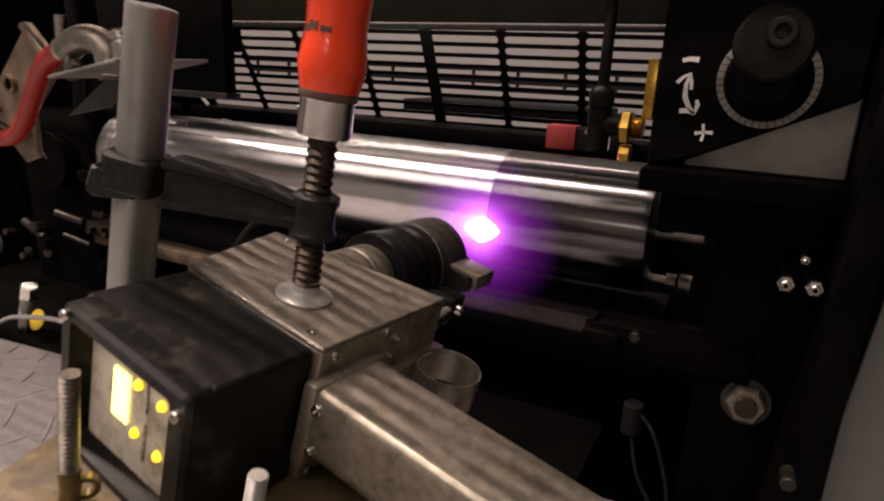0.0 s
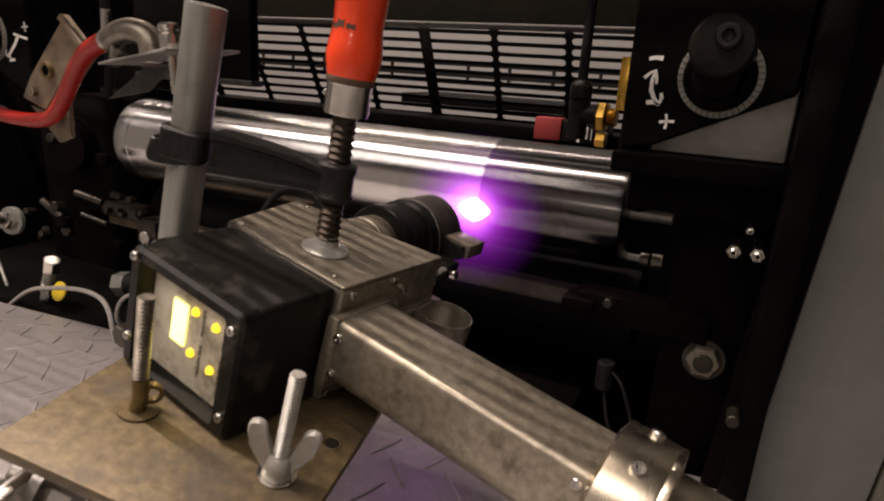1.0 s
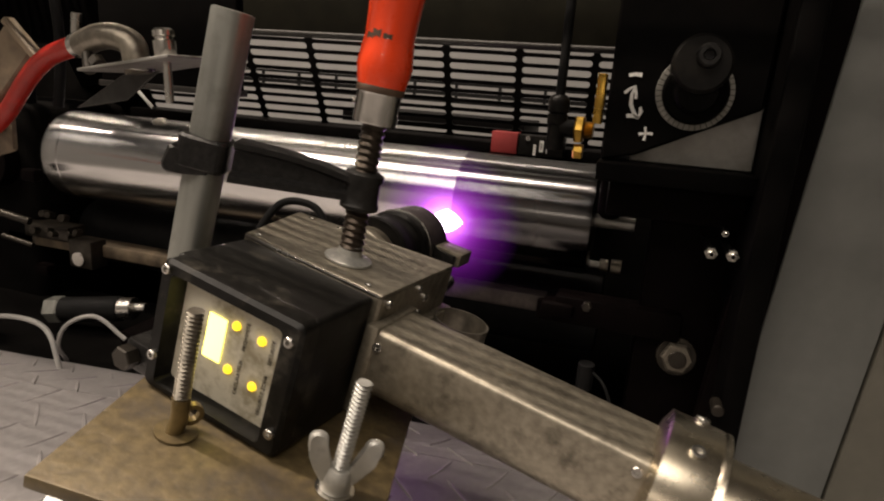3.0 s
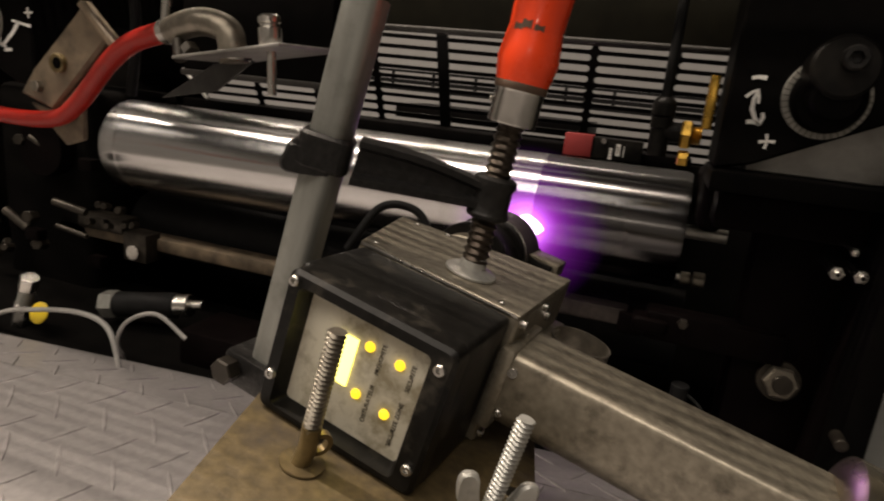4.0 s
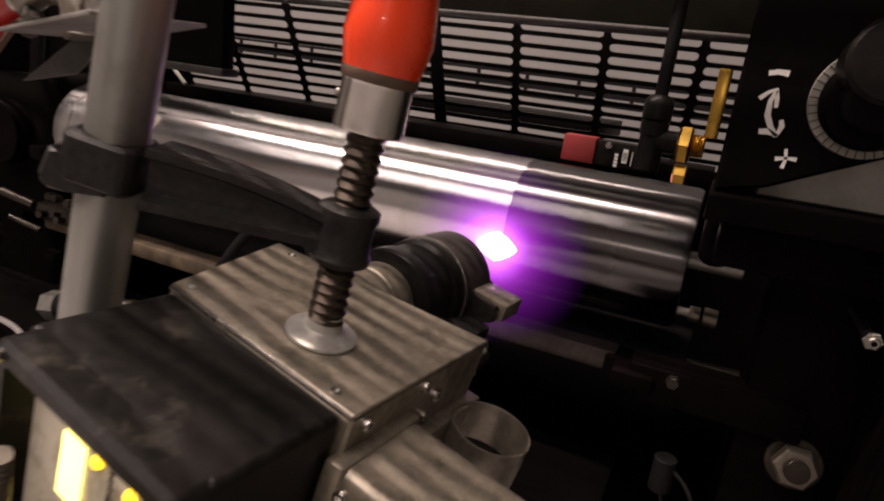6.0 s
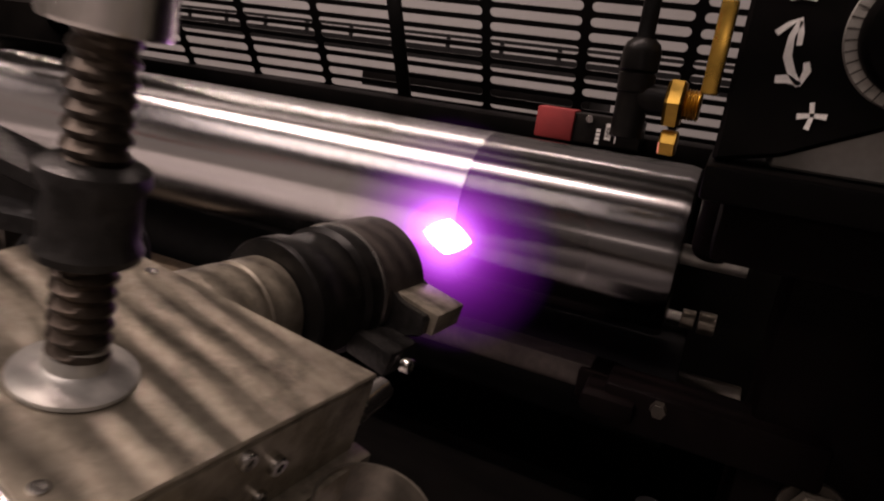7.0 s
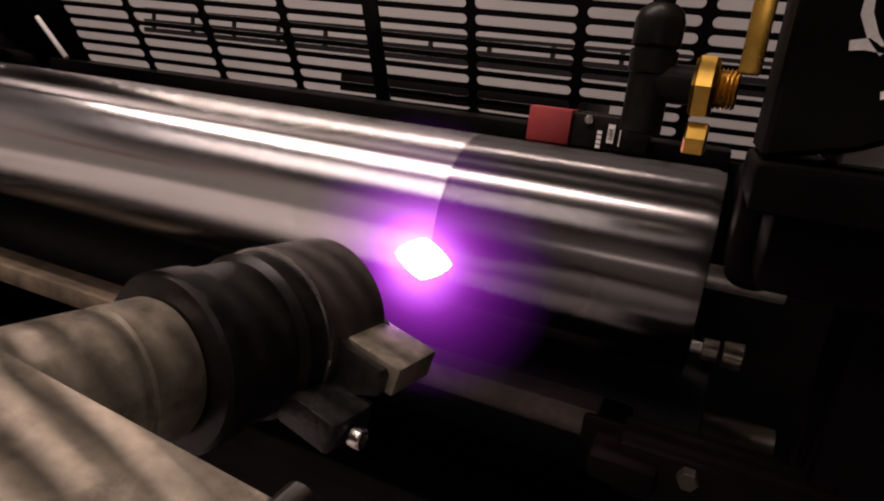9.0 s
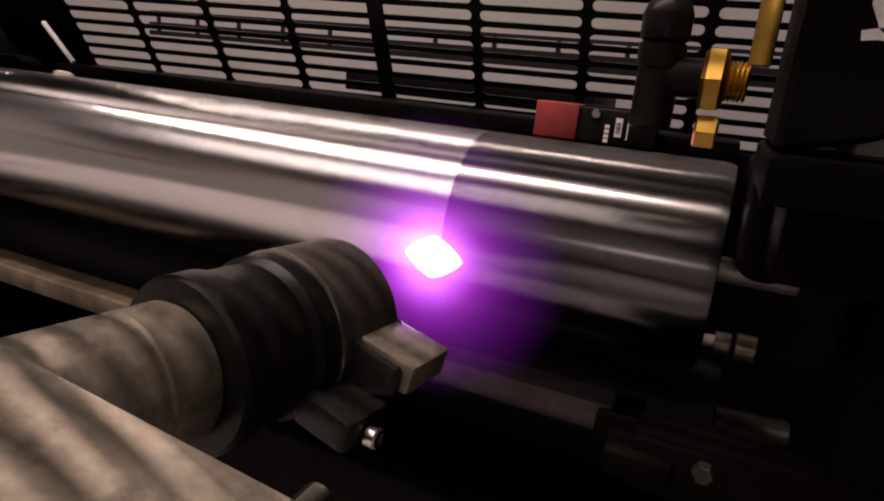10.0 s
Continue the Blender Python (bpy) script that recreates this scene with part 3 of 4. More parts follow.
# ---- pneumatic elbow and switch ----
def fittings():
    e = thing("air_fitting", "black push-in elbow on a brass fitting", "fitting", pose(0, -0.10, 0))
    part("tube", rod((0.1280, 0, 1.172), (0.1285, 0, 1.34), 0.0055), "black_rubber", e)
    part("collar", lathe([(0.0100, 0), (0.0115, 0.001), (0.0118, 0.012), (0.0100, 0.013), (0.0120, 0.0145), (0.0122, 0.026), (0.0105, 0.031), (0.007, 0.034)], pose(0.128, 0, 1.145)), "black_plastic", e)
    part("elbow", hose([(0.128, 0, 1.170), (0.128, 0, 1.152), (0.131, 0, 1.144), (0.139, 0, 1.142), (0.150, 0, 1.142)], 0.0098, n=20), "black_plastic", e)
    part("lower_body", rod((0.128, 0, 1.146), (0.128, 0, 1.116), 0.0105), "black_plastic", e)
    n = part("hex_nut", hexnut((0.149, 0, 1.142), (0.160, 0, 1.142), 0.0165), "brass", e, "brass hexagon nut")
    part("thread", thread(0.0, 0.012, 0.010, 0.0012, 0.002, basis((0.158, 0, 1.142), (1, 0, 1.142))), "brass", n)
    part("lower_nut", hexnut((0.150, 0.002, 1.117), (0.161, 0.002, 1.117), 0.009), "brass", e)
    part("flange", block(0.168, 0.178, -0.006, 0.014, 1.150, 1.205, 0.001), "brass", e, "brass flange plate")
    s = thing("safety_switch", "dull red and black switch with a white label", "switch", pose(0, 0.185, 0))
    part("red_actuator", block(-0.015, 0.029, 0, 0.03, 1.080, 1.115, 0.0015), "red_plastic", s, "dull red plastic head")
    body = part("switch_body", block(0.029, 0.105, 0.003, 0.035, 1.080, 1.113, 0.002), "black_plastic", s, "black plastic body")
    part("cross_screw", screw_head((0.046, 0.003, 1.108), (0, -1, 0), 0.0045), "steel", body)
    lab = part("label_plate", block(0.066, 0.0725, 0.0015, 0.0035, 1.088, 1.106, 0), "label", body)
    letters("NER", 0.006, "ink", lab, pose(0.0693, 0.0011, 1.097, 90, -90, 0))
    for k in range(4):
        part("print_bar", block(0.056, 0.0605, 0.0020, 0.0032, 1.0815 + k * 0.0046, 1.0850 + k * 0.0046, 0), "label", body)
    part("print_bar", block(0.0775, 0.0785, 0.0020, 0.0032, 1.086, 1.104, 0), "label", body)


fittings()


# ---- tread plate ----
def tread():
    t = thing("tread_plate", "scuffed aluminium tread plate step in front of the press", "step", pose(-0.35, -0.290, 0.792, 0, 0, 6.5))
    part("sheet", block(-1.1, 0.75, -1.1, -0.026, -0.005, 0.0, 0.001), "tread", t)
    part("flange", prism([(-0.026, -0.005), (-0.026, 0.0), (0.092, -0.0335), (0.093, -0.036), (0.091, -0.038)], 1.85, Matrix.Translation((-1.1, 0, 0)) @ Matrix(((0, 0, 1), (1, 0, 0), (0, 1, 0))).to_4x4(), 0), "tread", t, "bent down edge")
    bm = bmesh.new()
    n = 8
    for row in range(-2, 14):
        for col in range(-22, 16):
            for x0, y0, turn, half in ((0.016, -0.124, 64, 0.0235), (0.030, -0.085, -50, 0.0295)):
                x, y = x0 + 0.014 * row + 0.060 * col, y0 - 0.075 * row
                if x > 0.72 or x < -1.07 or y < -1.07:
                    continue
                ca, sa = math.cos(radians(turn)), math.sin(radians(turn))
                top, low = [], []
                for k in range(n):
                    u = 2 * math.pi * k / n
                    for lst, f0, z in ((low, 1.0, -0.0002), (top, 0.6, 0.0016)):
                        px, py = half * math.cos(u) * (f0 + 0.2 if f0 < 1 else 1), 0.0024 * math.sin(u) * f0
                        qx, qy = x + px * ca - py * sa, min(y + px * sa + py * ca, 0.090)
                        lst.append(bm.verts.new((qx, qy, z - max(0.0, (qy + 0.026) * 0.2865))))
                bm.faces.new(top)
                for k in range(n):
                    bm.faces.new((low[k], low[(k + 1) % n], top[(k + 1) % n], top[k]))
    tagged(part("tread_relief", bm, "tread", t, "raised tread lugs"), kind="stuff")


tread()

# ---- laser head, its base plate and the clamp share one tilted frame ----
RIG = Matrix(((0.9714, 0.1006, 0.2151, 0.056), (-0.1085, 0.9938, 0.0250, -0.541), (-0.2112, -0.0476, 0.9763, 1.035), (0, 0, 0, 1)))


def tube_outline():
    """The handle's section: flat top, tight upper edges, rounder below."""
    w, h, out = 0.060, 0.056, []
    for cx, cy, r, a0 in ((w / 2, h / 2, 0.006, 0), (-w / 2, h / 2, 0.006, 90), (-w / 2, -h / 2, 0.020, 180), (w / 2, -h / 2, 0.020, 270)):
        sx, sy = (1 if cx > 0 else -1), (1 if cy > 0 else -1)
        for i in range(7):
            a = radians(a0 + 15 * i)
            out.append((cx - sx * r + r * math.cos(a), cy - sy * r + r * math.sin(a)))
    return out


TUBE = tube_outline()


def laser_head():
    L = thing("laser_head", "worn laser cleaning head with lit control panel", "laser", RIG)
    bm = block(-0.116, 0.0, 0.014, 0.083, -0.094, 0.0, 0.004, segs=3)
    frame_at = lambda y: Matrix.Translation((0, y, 0)) @ Matrix(((1, 0, 0), (0, 0, -1), (0, 1, 0))).to_4x4()
    cov = part("rear_cover", bm, "scuffed_plastic", L, "scuffed black plastic rear cover")
    # rim round the recessed panel: outer and inner outline, sloping inwards
    loops = []
    for (x0, x1, z0, z1, r), y in (((-0.114, 0.0, -0.094, 0.0, 0.006), 0.018), ((-0.1135, 0.0, -0.094, 0.0, 0.006), 0.0035), ((-0.1115, -0.0025, -0.0915, -0.0025, 0.005), 0.0008),
                                   ((-0.1040, -0.0140, -0.0885, -0.0085, 0.004), 0.0008), ((-0.1005, -0.0185, -0.0860, -0.0120, 0.003), 0.0132)):
        loops.append([((x0 + x1) / 2 + px, y, (z0 + z1) / 2 + pz) for px, pz in rounded(x1 - x0, z1 - z0, r, 4)])
    bm = bmesh.new()
    rings = [[bm.verts.new(p) for p in loop] for loop in loops]
    n = len(rings[0])
    for p, q in zip(rings, rings[1:]):
        for i in range(n):
            bm.faces.new((p[i], p[(i + 1) % n], q[(i + 1) % n], q[i]))
    part("rim", bm, "scuffed_plastic", cov)
    pan = part("control_panel", prism(rounded(0.0825, 0.0745, 0.003), 0.0010, Matrix.Translation((-0.0595, 0, -0.049)) @ frame_at(0.0135), 0), "panel_plate", L, "stained cream control panel")
    part("lcd", block(-0.0775, -0.0630, 0.0112, 0.0122, -0.0583, -0.0270, 0.0003), "lcd", pan, "lit yellow display window")
    for x, z in ((-0.0552, -0.0272), (-0.0343, -0.0285), (-0.0552, -0.0590), (-0.0342, -0.0613)):
        part("led", lathe([(0.0031, 0), (0.0031, 0.001), (0.0021, 0.0024), (0.0002, 0.0028)], basis((x, 0.0122, z), (x, -1, z)), 20), "led", pan, "lit yellow lamp")
    for x, z, text in ((-0.0465, -0.0315, "PROXIMITE"), (-0.0255, -0.0330, "SECURITE"), (-0.0465, -0.0610, "OBTURATEUR"), (-0.0260, -0.0640, "SECURITE ZONE")):
        letters(text, 0.0040, "ink", pan, pose(x, 0.0121, z, 90, -90, 0))
    for x, z in ((-0.1075, -0.0066), (-0.0078, -0.0128), (-0.1075, -0.0690), (-0.0065, -0.0765)):
        part("cover_screw", screw_head((x, 0.0008, z), (0, -1, 0), 0.0034), "steel", cov)
    # the body's far face runs slightly askew
    corners = [(-0.120, 0.0835), (0.0045, 0.0835), (0.0062, 0.2115), (-0.140, 0.178)]
    body = part("metal_body", prism(corners, 0.094, pose(0, 0, -0.094), 0.0016), "alu", L, "scratched aluminium body")
    part("lid_plate", prism([(x * 0.995, y + (0.0004 if y < 0.1 else -0.0006)) for x, y in corners], 0.0022, Matrix(), 0.0007), "alu", body)
    part("seam_bead", block(-0.1185, 0.003, 0.0826, 0.0842, -0.0005, 0.0018, 0.0005), "steel", body)
    for y, z, r in ((0.0945, -0.0060, 0.0034), (0.1440, -0.0055, 0.0034), (0.1600, -0.0165, 0.0038), (0.1560, -0.0290, 0.0030), (0.0895, -0.0875, 0.0036)):
        part("body_screw", screw_head((0.0056, y, z), (1, 0, 0), r), "steel", body)
    for x, y in ((-0.122, 0.172), (-0.096, 0.179), (-0.012, 0.090), (-0.112, 0.090)):
        part("lid_screw", lathe([(0.0026, 0), (0.0026, 0.0008), (0.0016, 0.0009), (0.0012, 0.0003), (0.0001, 0.0003)], pose(x, y, 0.002), 16), "steel", body)
    # lens barrel
    y_axis = lambda y: basis((-0.100, y, -0.040), (-0.102, y + 1, -0.040))
    part("lens_barrel", lathe([(0.0305, 0), (0.0305, 0.052), (0.0290, 0.053), (0.0290, 0.056), (0.0305, 0.057), (0.0305, 0.076), (0.0290, 0.079)], y_axis(0.182), 64), "alu", L, "bare aluminium lens barrel")
    part("focus_ring", lathe([(0.029, 0), (0.0385, 0.001), (0.0400, 0.003), (0.0400, 0.016), (0.0380, 0.020), (0.0380, 0.042), (0.041, 0.046), (0.041, 0.060), (0.030, 0.061)], y_axis(0.262), 64), "black_plastic", L, "black focus ring")
    noz = part("nozzle_ring", lathe([(0.032, 0), (0.0405, 0.0), (0.042, 0.0015), (0.042, 0.044), (0.0405, 0.046), (0.030, 0.046), (0.028, 0.020)], y_axis(0.320), 64, cap=False), "nozzle", L, "dark nozzle clamp ring")
    part("clamp_tab", block(-0.068, -0.029, 0.333, 0.367, -0.040, -0.0247, 0.0015), "alu", noz)
    neck = [(-0.078, -0.012), (-0.066, -0.0225), (-0.056, -0.0275), (-0.034, -0.0275), (-0.033, -0.041), (-0.050, -0.046), (-0.060, -0.056), (-0.074, -0.064)]
    part("clamp_neck", prism(neck, 0.038, Matrix.Translation((0, 0.364, 0)) @ Matrix(((1, 0, 0), (0, 0, -1), (0, 1, 0))).to_4x4(), 0.002), "black_cast", noz)
    part("rim_wire", lathe([(0.0408, 0), (0.0423, 0.0004), (0.0423, 0.0014), (0.0408, 0.0018)], y_axis(0.3195), 64, cap=False), "steel", noz)
    part("clamp_ear", block(-0.066, -0.034, 0.300, 0.331, -0.062, -0.045, 0.003), "black_cast", noz)
    part("clamp_screw", screw_head((-0.030, 0.315, -0.055), (1, 0, 0.2), 0.005), "steel", noz)
    part("side_pin", rod((0.000, 0.206, -0.024), (-0.004, 0.240, -0.024), 0.0062), "steel", body)
    # handle
    tube = prism(TUBE, 0.205, Matrix.Translation((0.002, 0.108, -0.048)) @ Matrix(((0, 0, 1), (1, 0, 0), (0, 1, 0))).to_4x4(), 0)
    han = part("handle_tube", tube, "alu", L, "worn square aluminium handle tube")
    for x, z in ((0.014, -0.032), (0.199, -0.0290), (0.200, -0.060)):
        part("handle_screw", screw_head((x, 0.0785, z), (0, -1, 0.1), 0.0036), "steel", han)
        part("handle_screw", screw_head((x, 0.0785, -0.062), (0, -1, -0.2), 0.0030), "steel", han)
    part("shim_plate", block(0.001, 0.012, 0.076, 0.140, -0.077, -0.018, 0.003), "alu", han)
    xa = lambda x: basis((x, 0.107, -0.048), (x + 1, 0.107, -0.048))
    col = part("collar", lathe([(0.030, 0), (0.043, 0.0008), (0.0505, 0.004), (0.0505, 0.034), (0.050, 0.0355), (0.0505, 0.037), (0.0505, 0.040), (0.040, 0.0415)], xa(0.204), 72), "alu_clean", L, "bright turned aluminium collar")
    for a in (20, 62, 104, 146, 200, 260, 320):
        d = Vector((0, -math.cos(radians(a)), math.sin(radians(a))))
        p = Vector((0.225, 0.107, -0.048)) + d * 0.0502
        part("grub_screw", screw_head(p, d, 0.0045), "steel", col)
    pipe = part("rear_pipe", lathe([(0.036, 0), (0.0375, 0.001), (0.0375, 0.078), (0.0365, 0.080), (0.0330, 0.080), (0.0325, 0.060)], xa(0.244), 64), "alu_clean", L, "bright aluminium rear pipe")
    lip = lathe([(0.0380, 0), (0.0386, 0.002), (0.0384, 0.012), (0.0375, 0.013)], xa(0.312), 64, cap=False)
    for v in lip.verts:
        v.co += Vector((0.004, 0.0006, 0.0008)) * noise.noise(v.co * 130)
    part("pipe_tape", lip, "label", pipe, "frayed white tape round the pipe end")
    # strap ring beside the handle
    ring = part("strap_ring", lathe([(0.0228, 0), (0.0240, 0), (0.0240, 0.026), (0.0228, 0.026), (0.0228, 0)], pose(0.034, 0.190, -0.060), 48, cap=False), "dull_steel", L, "bent steel strap ring")
    part("strap_tail", block(0.004, 0.014, 0.150, 0.215, -0.068, -0.036, 0.001), "alu", ring)
    part("cable_loop", hose([(-0.110, 0.188, -0.03), (-0.124, 0.194, -0.001), (-0.142, 0.190, 0.008), (-0.162, 0.176, 0.000), (-0.172, 0.160, -0.04)], 0.0036), "black_rubber", L, "black cable bent back over the body")


laser_head()


def rig_plate():
    base = RIG @ pose(0, 0, -0.0945, 0, 0, 18.5)
    P = thing("mount_plate", "rusty brown steel mounting plate with studs", "plate", base)
    # outline in the turned frame of the plate
    r = Matrix.Rotation(radians(-18.5), 2)
    c = r @ Vector((-0.083, -0.0985))
    bm = block(c.x, c.x + 0.186, c.y, c.y + 0.262, -0.0085, 0.0, 0.0012)
    part("steel_plate", bm, "rust", P)
    h = r @ Vector((0.0437, 0.0574))
    hole = part("bolt_hole", lathe([(0.0056, 0.0006), (0.0001, 0.0006)], pose(h.x, h.y, 0), 24, cap=False), "oily", P)
    part("hole_rim", lathe([(0.0054, 0.0002), (0.0054, 0.0010), (0.0064, 0.0012), (0.0072, 0.0002)], pose(h.x, h.y, 0), 24, cap=False), "rust", hole)
    s = r @ Vector((-0.059, -0.020))
    lean = pose(s.x, s.y, 0, 1.5, -1.0, 0)
    st = part("bent_stud", thread(0.024, 0.086, 0.0056, 0.0019, 0.0028, lean), "dull_steel", P, "stud with a bent shank")
    part("shank", hose([lean @ Vector((0, 0, 0.026)), lean @ Vector((0.0005, 0.0004, 0.012)), (s.x - 0.001, s.y - 0.001, 0.0)], 0.0056), "brass_oil", st)
    part("washer", lathe([(0.0050, 0), (0.0128, 0), (0.0132, 0.0004), (0.0130, 0.0014), (0.0050, 0.0016)], pose(s.x, s.y, 0.0003), 36), "rust", st)
    part("eye_lug", lathe([(0.0045, -0.0024), (0.0075, -0.0024), (0.0075, 0.0024), (0.0045, 0.0024), (0.0045, -0.0024)], pose(s.x + 0.005, s.y + 0.005, 0.013, 90, 0, 40), 24, cap=False), "brass_oil", st)
    w = r @ Vector((0.0417, 0.009))
    part("threaded_stud", thread(0.0, 0.0765, 0.0052, 0.0018, 0.0028, pose(w.x, w.y, 0)), "wing_zinc", P)
    part("washer", lathe([(0.0046, 0), (0.0122, 0), (0.0124, 0.0012), (0.0046, 0.0014)], pose(w.x, w.y, 0.0003), 36), "steel", P)
    return w


def wing_nut(w):
    N = thing("wing_nut", "zinc plated wing nut on a threaded stud", "wing nut", RIG @ pose(0, 0, -0.0945, 0, 0, 18.5) @ pose(w.x, w.y, 0.0018, 0, 0, 14))
    part("hub", lathe([(0.0046, 0), (0.0095, 0), (0.0098, 0.001), (0.0075, 0.013), (0.0068, 0.0145), (0.0046, 0.0145)], Matrix(), 32), "wing_zinc", N)
    for sx in (1, -1):
        out = [(0.004, 0.002), (0.0095, 0.003), (0.0150, 0.010), (0.0200, 0.020), (0.0228, 0.029), (0.0225, 0.0345), (0.0195, 0.0370), (0.0150, 0.0372), (0.0115, 0.0345), (0.0100, 0.027), (0.0085, 0.019), (0.004, 0.0145)]
        bm = prism([(sx * a, b) for a, b in out], 0.0056, Matrix.Translation((0, 0.0028, 0)) @ Matrix(((1, 0, 0), (0, 0, -1), (0, 1, 0))).to_4x4(), 0.0014)
        part("wing", bm, "wing_zinc", N)


wing_nut(rig_plate())


def support_slide():
    """The adjusting screw and clamps under the plate."""
    S = thing("support_slide", "chromed adjusting slide with rings under the plate", "slide", RIG @ pose(0, 0, -0.140, 0, 0, 18.5))
    c = Matrix.Rotation(radians(-18.5), 2) @ Vector((-0.083, -0.0985))
    x, y = c.x, c.y
    for k, (dx, rr, w) in enumerate(((0.022, 0.030, 0.010), (0.036, 0.027, 0.016), (0.060, 0.031, 0.006), (0.072, 0.029, 0.006), (0.082, 0.031, 0.012), (0.104, 0.024, 0.030), (0.140, 0.029, 0.008))):
        part("clamp_ring", lathe([(rr * 0.7, 0), (rr, 0.0012), (rr, w - 0.0012), (rr * 0.7, w)], basis((x + dx, y + 0.03, 0), (x + dx + 1, y + 0.03, 0)), 48), "steel", S)
    part("spindle", rod((x + 0.0, y + 0.03, 0), (x + 0.17, y + 0.03, 0), 0.019), "steel", S)
    yoke = part("yoke", block(x + 0.012, x + 0.024, y - 0.012, y + 0.06, -0.055, 0.022, 0.004), "steel", S)
    part("yoke_bolt", hexnut((x + 0.014, y - 0.004, 0.014), (x - 0.008, y - 0.004, 0.014), 0.010), "zinc", yoke)
    part("top_block", block(x + 0.03, x + 0.15, y + 0.01, y + 0.09, 0.018, 0.036, 0.003), "oily", S)
    part("lock_bolt", hexnut((x + 0.075, y + 0.004, 0.026), (x + 0.075, y - 0.006, 0.026), 0.007), "steel", S)
    part("lever", rod((x + 0.05, y + 0.02, -0.015), (x + 0.10, y - 0.035, -0.035), 0.007), "black_rubber", S)
    part("column", rod((x + 0.09, y + 0.06, 0.02), (x + 0.09, y + 0.06, -0.12), 0.028), "oily", S)


support_slide()


def clamp():
    C = thing("bar_clamp", "heavy bar clamp with red wooden handle holding the laser head", "clamp", RIG)
    px, py = -0.153, 0.066
    rail = part("rail", prism(rounded(0.0255, 0.0235, 0.0065, 3), 0.275, pose(px, py, -0.120), 0), "zinc", C, "grey galvanised rail")
    part("rail_end", prism(rounded(0.0230, 0.0210, 0.006, 3), 0.0012, pose(px, py, 0.1545), 0), "zinc", rail)
    sx, sy = -0.048, 0.1195
    d = Vector((sx - px, sy - py, 0))
    length, ang = d.length, math.degrees(math.atan2(d.y, d.x))
    am = pose(px, py, 0, 0, 0, ang)
    arm = part("sliding_arm", prism(rounded(0.036, 0.032, 0.008, 4), 0.024, am @ pose(-0.001, 0, 0.043), 0.002), "black_cast", C, "black cast sliding arm")
    n = 14
    bm = bmesh.new()
    rings = []
    for i in range(n + 1):
        u = i / n
        xx = 0.020 + (length - 0.026) * u
        top = 0.070 - 0.004 * u + 0.003 * math.sin(math.pi * u)
        low = 0.040 + 0.010 * u
        hw = 0.0120 - 0.0040 * u
        prof = [(-hw, low), (hw, low), (hw, low + 0.005), (hw * 0.45, low + 0.008), (hw * 0.45, top - 0.007), (hw, top - 0.004), (hw, top), (-hw, top), (-hw, top - 0.004), (-hw * 0.45, top - 0.007), (-hw * 0.45, low + 0.008), (-hw, low + 0.005)]
        rings.append([bm.verts.new(am @ Vector((xx, yy, zz))) for yy, zz in prof])
    for a, b in zip(rings, rings[1:]):
        for k in range(12):
            bm.faces.new((a[k], a[(k + 1) % 12], b[(k + 1) % 12], b[k]))
    bm.faces.new(list(reversed(rings[0])))
    bm.faces.new(rings[-1])
    part("arm_web", bm, "black_cast", arm)
    lug = prism([(-0.024, 0.041), (-0.020, 0.036), (-0.008, 0.038), (0.010, 0.040), (0.010, 0.048), (-0.016, 0.054), (-0.020, 0.058)], 0.029, am @ Matrix.Translation((-0.003, 0.0145, 0)) @ Matrix(((1, 0, 0), (0, 0, -1), (0, 1, 0))).to_4x4(), 0.002)
    part("arm_heel", lug, "black_cast", arm)
    tilt = pose(sx + 0.001, sy, 0.0, 0, -4.6, 0)
    part("boss", lathe([(0.0115, 0.043), (0.0145, 0.0445), (0.0150, 0.047), (0.0135, 0.050), (0.0132, 0.064), (0.0150, 0.067), (0.0148, 0.071), (0.0115, 0.073)], tilt, 40), "black_cast", arm)
    part("spindle", thread(0.012, 0.112, 0.0098, 0.0022, 0.0052, tilt, n=28), "thread", C, "dark oily trapezoid thread")
    pad = part("pressure_pad", lathe([(0.0180, 0.0024), (0.0186, 0.0030), (0.0184, 0.0042), (0.0160, 0.0056), (0.0115, 0.0066), (0.0098, 0.0080), (0.0092, 0.0115), (0.0080, 0.0150), (0.0055, 0.0160)], pose(sx, sy, 0, 0, 0, 0), 48), "wing_zinc", C, "zinc swivel pressure pad")
    fer = part("ferrule", lathe([(0.010, 0.108), (0.0160, 0.1085), (0.0165, 0.110), (0.0162, 0.129), (0.0172, 0.131)], tilt, 48), "steel", C, "bright steel ferrule")
    part("rivet", rod(tilt @ Vector((-0.0155, -0.006, 0.122)), tilt @ Vector((-0.0172, -0.0068, 0.122)), 0.0022), "steel", fer)
    han = part("handle", lathe([(0.0172, 0.1345), (0.0188, 0.142), (0.0202, 0.150), (0.0190, 0.160), (0.0176, 0.170), (0.0182, 0.185), (0.0196, 0.205), (0.0205, 0.225), (0.0198, 0.245), (0.016, 0.257), (0.006, 0.262)], tilt, 56), "red_wood", C, "red lacquered wooden handle")
    part("worn_collar", lathe([(0.0166, 0.1300), (0.0174, 0.1312), (0.0176, 0.1350), (0.0170, 0.1362)], tilt, 48), "worn_wood", han)
    for z, a, w, hh in ((0.168, -110, 0.0045, 0.0035), (0.170, -92, 0.003, 0.0045), (0.169, -66, 0.0035, 0.003)):
        bm = bmesh.new()
        for i in range(5):
            for j in range(2):
                b0 = radians(a + (i - 2) * 5)
                rr = 0.01805 + 0.0002
                bm.verts.new(tilt @ Vector((rr * math.cos(b0), rr * math.sin(b0), z + (j - 0.5) * hh * (1 + 0.3 * math.sin(i * 2.0)))))
